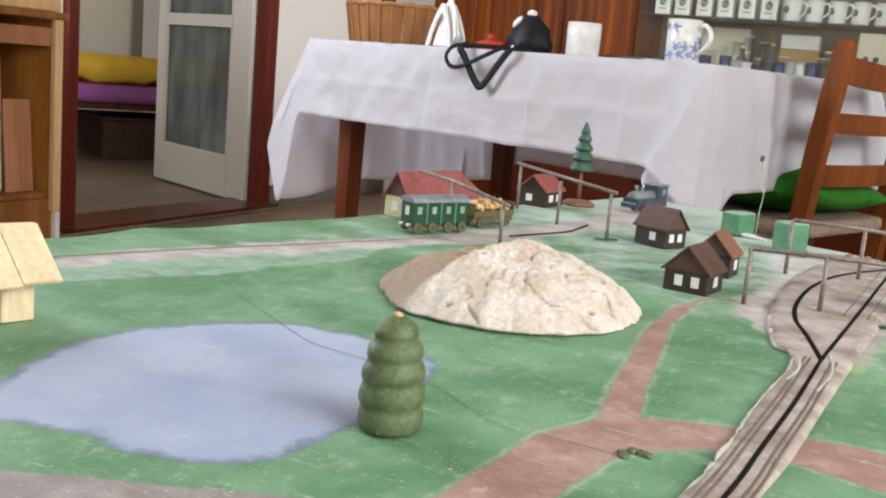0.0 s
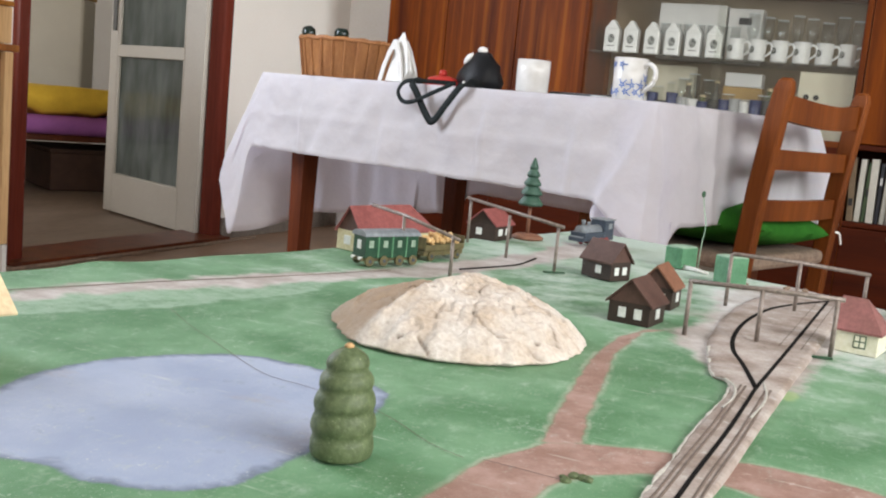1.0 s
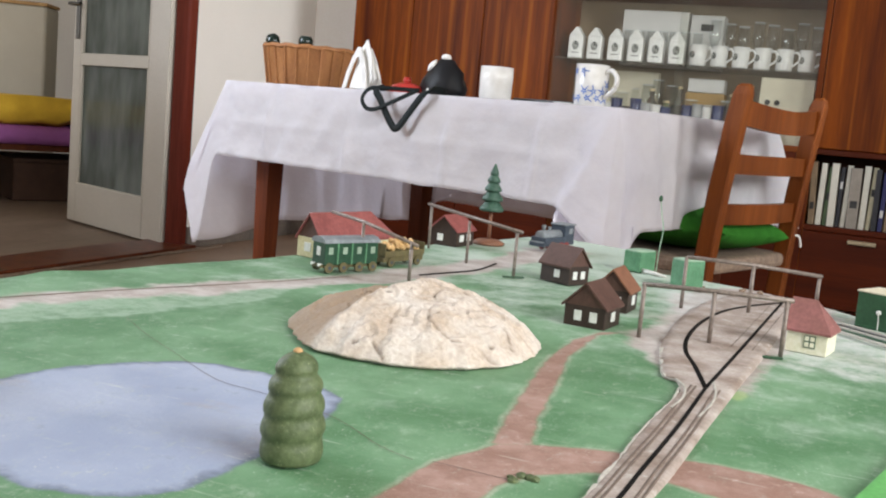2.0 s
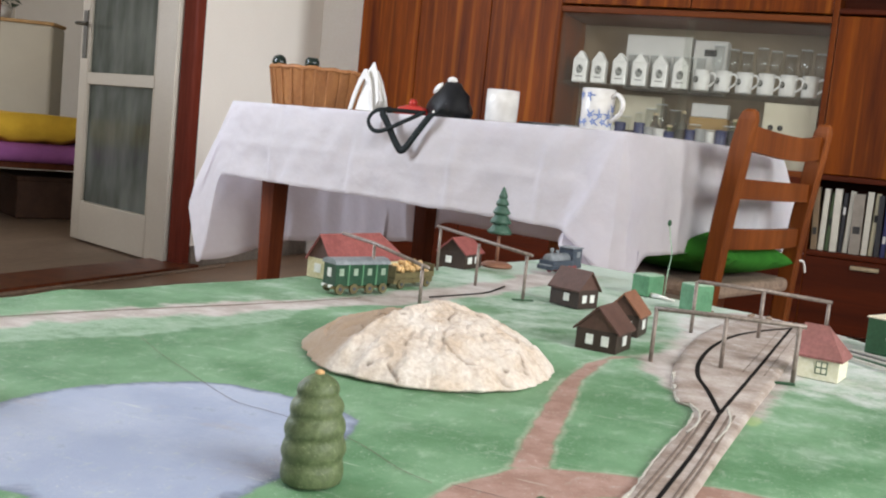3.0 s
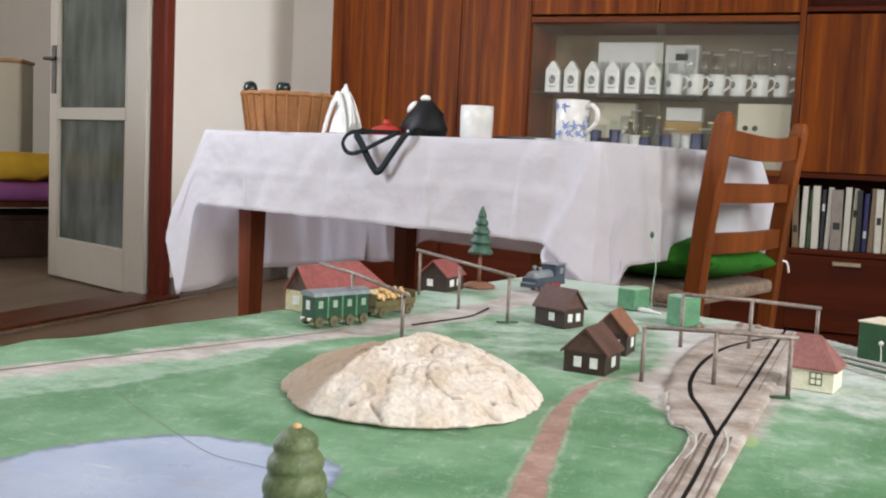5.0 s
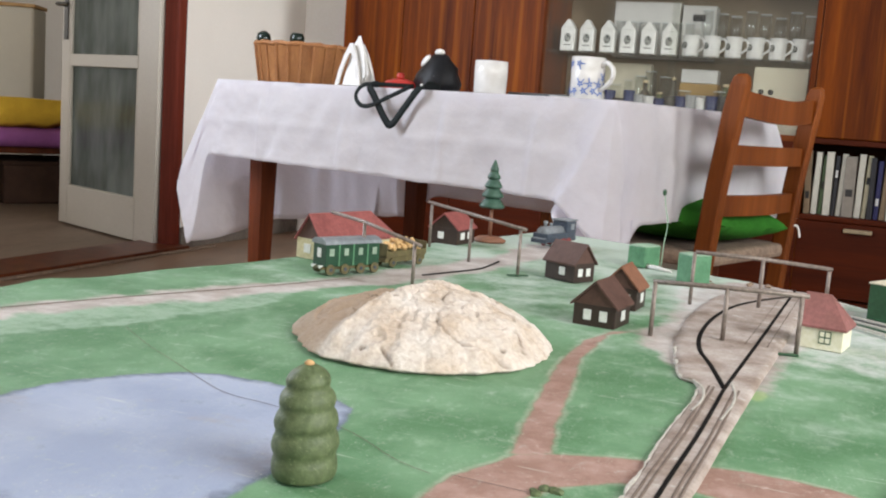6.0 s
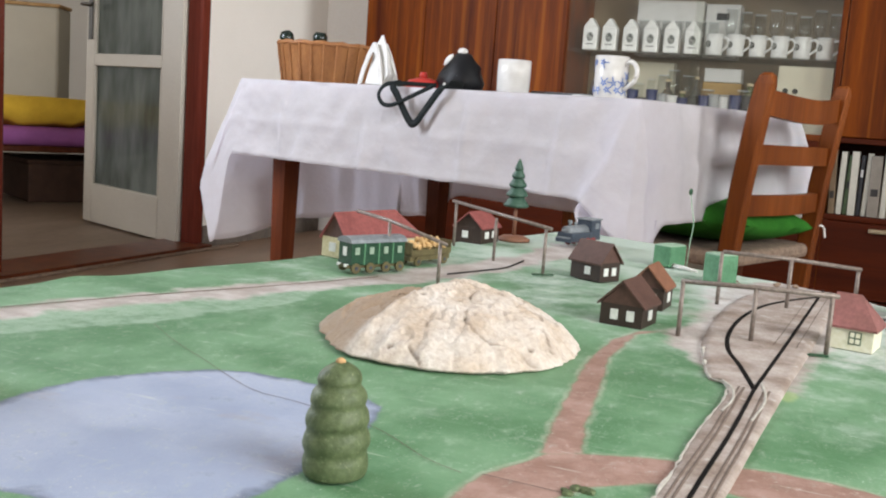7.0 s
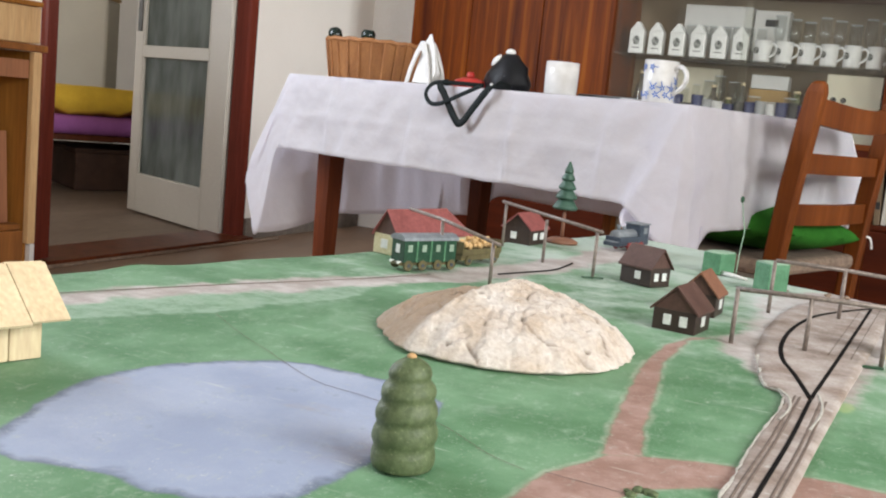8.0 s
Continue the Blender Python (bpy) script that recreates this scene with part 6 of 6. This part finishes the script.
green_box(0.0300, 1.818, 70, 0.024, 0.036, 0.0255, "small green painted box with a pale top")
green_box(0.0985, 1.728, 52, 0.023, 0.029, 0.0330, "small upright green painted box with a pale cap")
sg = thing("wire_signal", "thin pale wire signal rising behind the green box", "model signal", at(0.047, 1.835))
part("wire", tube(bmesh.new(), spline([(0, 0, 0), (0.001, 0, 0.03), (0.003, 0.0, 0.055), (-0.001, 0, 0.075), (-0.004, 0, 0.092)]), 0.0006), M_GCAP, sg, smooth=True)
part("head", lathe(bmesh.new(), [(0.0005, 0.089), (0.0024, 0.091), (0.0024, 0.095), (0.001, 0.097)], 12, pose(-0.004, 0, 0)), M_DGREEN, sg, smooth=True)
sg = thing("wire_signal", "lowered white signal arm lying by the green box", "model signal", at(0.030, 1.826, 0.003, -36))
part("sleeve", tube(bmesh.new(), [(0.0, 0, 0.0), (0.020, 0, 0.0006), (0.044, 0, 0)], [0.0030, 0.0026, 0.0014]), M_PAPER, sg, "white sleeve", True)
part("tip", tube(bmesh.new(), [(-0.006, 0, 0.0002), (-0.003, 0, 0.0001), (0.0, 0, 0)], [0.0012, 0.0024, 0.0030]), M_DGREEN, sg, "dark tip", True)
sg = thing("wire_signal", "lowered pale wire signal with a white sleeve", "model signal", at(0.252, 1.600, 0.003, 100))
part("wire", tube(bmesh.new(), spline([(0, 0, 0), (0.014, 0.003, 0.001), (0.024, -0.002, 0.0), (0.036, 0, 0.0)]), 0.0009), M_PALEW, sg, smooth=True)
part("sleeve", tube(bmesh.new(), [(0.036, 0, 0.0), (0.046, 0, 0.0), (0.054, 0, 0.0)], [0.0012, 0.0022, 0.0028]), M_PAPER, sg, "white sleeve", True)
big = thing("switch_box", "dark green painted control box with a white button", "control box", at(0.2870, 1.6570, 0.0006, -26))
boxpart("body", (0.045, 0.020, 0.0175), (0.110, 0.045, 0.035), M_DGREEN, big, 0.0012)
boxpart("lid", (0.045, 0.020, 0.0358), (0.112, 0.047, 0.0016), M_CREAM, big, 0.0005)
part("button", lathe(bmesh.new(), [(0.0024, 0), (0.0022, 0.0018), (0.001, 0.0025)], 14, pose(0.013, -0.0024, 0.0175, 90, 0, 0)), M_PAPER, big, "white button", True)
part("hook", tube(bmesh.new(), spline([(0.010, 0.014, 0.036), (0.012, 0.014, 0.043), (0.018, 0.014, 0.0445), (0.024, 0.014, 0.042)]), 0.0010), M_CHROME, big, "bent wire hook", True)
part("cord", tube(bmesh.new(), spline([(0.013, -0.0036, 0.016), (0.015, -0.006, 0.008), (0.017, -0.010, 0.001)]), 0.0005), M_PAPER, big, "thin cord", True)
sack = part("cloth_bundle", bmesh.new(), M_SACK)
bm = bmesh.new()
bmesh.ops.create_icosphere(bm, subdivisions=4, radius=1)
for v in bm.verts:
    v.co = Vector((0.045 * v.co.x, 0.03 * v.co.y, max(0.030 + 0.034 * v.co.z, 0))) * (1 + 0.05 * noise.noise(v.co * 2.5))
bm.to_mesh(sack.data)
bm.free()
for f in sack.data.polygons:
    f.use_smooth = True
sack.matrix_basis = at(0.392, 1.700, 0.0, -20)
tagged(sack, "rounded tan cloth bundle behind the control box", "bundle")
side = boxpart("side_shelf", (0.40, 1.62, BZ - 0.018), (0.24, 0.26, 0.03), M_MIDWOOD, None, 0.003)
side.matrix_basis = pose(0, 0, 0)
tagged(side, "plain brown side shelf beside the layout board", "shelf")
for k, (x, y) in enumerate(((0.292, 1.586), (0.294, 1.597), (0.296, 1.607), (0.299, 1.616), (0.288, 1.574))):
    s = boxpart("rail_strip", (0, 0, 0.0016), (0.090, 0.0036, 0.0028), (M_DGREEN, M_EDGE, M_METAL, M_EDGE, M_EDGE)[k], None, 0.0006)
    s.matrix_basis = at(x, y, 0.001, -38 - 1.5 * k)
    tagged(s, "loose pale rail strip lying by the control box", "strip", "loose strips")
for k in range(16):
    rr = random.Random(20 + k)
    bm = bmesh.new()
    bmesh.ops.create_icosphere(bm, subdivisions=1, radius=rr.uniform(0.0018, 0.0042))
    for v in bm.verts:
        v.co *= 1 + 0.3 * noise.noise(v.co * 300 + Vector((k, 0, 0)))
        v.co.z *= 0.6
    big_far = k < 9
    s = part("pebble", bm, M_SEAT if big_far else M_TREE)
    s.matrix_basis = at(0.125 + rr.uniform(-0.02, 0.055), 1.765 + rr.uniform(-0.03, 0.03), 0.002) if big_far else at(0.136 + rr.uniform(-0.008, 0.010), 1.046 + rr.uniform(-0.006, 0.005), 0.0008)
    tagged(s, "small tan pebble on the board" if big_far else "small green crumb on the board", "pebble", "pebbles")

# ---- train ----


def wheel(parent, x, y, r, material):
    w = part("wheel", lathe(bmesh.new(), [(r, -0.0014), (r * 1.02, 0), (r, 0.0014)], 20, pose(x, y, r, 90, 0, 0)), material, parent, smooth=False)
    part("hub", lathe(bmesh.new(), [(r * 0.35, -0.0022), (r * 0.35, 0.0022)], 12, pose(x, y, r, 90, 0, 0)), M_LOCO, w)
    return w


car = thing("toy_carriage", "dark green toy railway carriage with grey rounded roof", "toy carriage", at(-0.2170, 1.5170, 0.0008, 65))
boxpart("body", (0, 0, 0.0195), (0.068, 0.022, 0.023), M_CARR, car, 0.0008)
boxpart("chassis", (0, 0, 0.0065), (0.072, 0.016, 0.0035), M_OLIVE, car, 0.0006)
part("roof", prism(bmesh.new(), [(-0.0125, 0.0305), (0.0125, 0.0305), (0.0115, 0.0335), (0.007, 0.0360), (0, 0.0370), (-0.007, 0.0360), (-0.0115, 0.0335)], -0.0355, 0.0355, Matrix(((0, 0, 1, 0), (1, 0, 0, 0), (0, 1, 0, 0), (0, 0, 0, 1)))), M_LOCO2, car, "worn grey roof")
for s in (-1, 1):
    for k in range(4):
        boxpart("window", (-0.027 + 0.018 * k, s * 0.0112, 0.0225), (0.0055, 0.0010, 0.0072), M_CWIN, car, 0.0002)
    for k in range(3):
        boxpart("pilaster", (-0.018 + 0.018 * k, s * 0.0113, 0.0195), (0.0018, 0.0012, 0.022), M_GBOX, car, 0.0002)
    for x in (-0.028, -0.010, 0.010, 0.028):
        wheel(car, x, s * 0.0105, 0.0052, M_OLIVE)
    part("buffer", lathe(bmesh.new(), [(0.0012, 0), (0.0010, 0.003), (0.0018, 0.0034), (0.0016, 0.0042)], 12, pose(-0.034, s * 0.006, 0.008, 0, -90, 0)), M_WIN, car)
boxpart("window", (-0.0342, 0.0, 0.0215), (0.001, 0.006, 0.009), M_WIN, car, 0.0002)
wag = thing("toy_wagon", "olive toy wagon heaped with golden pebbles", "toy wagon", at(-0.1985, 1.6060, 0.0008, 74))
boxpart("chassis", (0, 0, 0.0075), (0.066, 0.018, 0.005), M_OLIVE, wag, 0.0006)
boxpart("floor", (0, 0, 0.0115), (0.064, 0.020, 0.003), M_OLIVE, wag, 0.0004)
for s in (-1, 1):
    boxpart("side", (0, s * 0.0105, 0.0145), (0.064, 0.0012, 0.006), M_OLIVE, wag, 0.0003)
    boxpart("end", (s * 0.0325, 0, 0.0185), (0.0012, 0.0215, 0.014), M_OLIVE, wag, 0.0003)
    for x in (-0.022, 0.022):
        wheel(wag, x, s * 0.0095, 0.0050, M_OLIVE)
for k in range(60):
    rr = random.Random(60 + k)
    bm = bmesh.new()
    r = rr.uniform(0.0028, 0.0040)
    bmesh.ops.create_icosphere(bm, subdivisions=1, radius=r)
    for v in bm.verts:
        v.co *= 1 + 0.22 * noise.noise(v.co * 300 + Vector((k, 1, 0)))
    x, y = rr.uniform(-0.028, 0.028), rr.uniform(-0.0075, 0.0075)
    s = part("pebble", bm, M_GOLD, wag)
    s.matrix_basis = pose(x, y, 0.0165 + 0.0125 * (1 - (y / 0.0095) ** 2) * rr.uniform(0.3, 1) * (1 - (x / 0.034) ** 4), rr.uniform(0, 90), 0, 0)


def loco(m):
    l = thing("toy_locomotive", "slate-blue toy tank locomotive with red wheels", "toy locomotive", m)
    boxpart("frame", (0, 0, 0.0095), (0.078, 0.020, 0.005), M_LOCO, l, 0.0008)
    boxpart("skirt", (-0.012, 0, 0.0150), (0.050, 0.024, 0.008), M_LOCO, l, 0.001)
    part("boiler", lathe(bmesh.new(), [(0.0075, 0), (0.0085, 0.001), (0.0085, 0.045), (0.007, 0.046)], 24, pose(-0.034, 0, 0.0195, 0, 90, 0)), M_LOCO2, l, "pale grey boiler", True)
    boxpart("cab", (0.023, 0, 0.0225), (0.024, 0.0235, 0.024), M_LOCO, l, 0.001)
    boxpart("roof", (0.0235, 0, 0.0352), (0.029, 0.0255, 0.002), M_LOCO2, l, 0.0008)
    for s in (-1, 1):
        boxpart("window", (0.025, s * 0.0119, 0.0265), (0.009, 0.0008, 0.008), M_LOCO2, l, 0.0002)
        for x in (-0.010, 0.004, 0.018):
            wheel(l, x, s * 0.0105, 0.0060, M_WHEEL)
    for x, r, h in ((-0.026, 0.0034, 0.0085), (-0.012, 0.0026, 0.0055)):
        part("dome", lathe(bmesh.new(), [(r * 0.7, 0), (r * 0.75, h * 0.5), (r, h * 0.75), (r * 0.85, h)], 16, pose(x, 0, 0.0268)), M_LOCO2, l, smooth=True)
    boxpart("buffer_beam", (-0.0395, 0, 0.0095), (0.002, 0.024, 0.006), M_LOCO, l, 0.0005)
    boxpart("ledge", (-0.036, 0, 0.0125), (0.010, 0.020, 0.0016), M_LOCO2, l, 0.0003)
    return l


loco(at(-0.1140, 1.9260, 0.0008, 74))
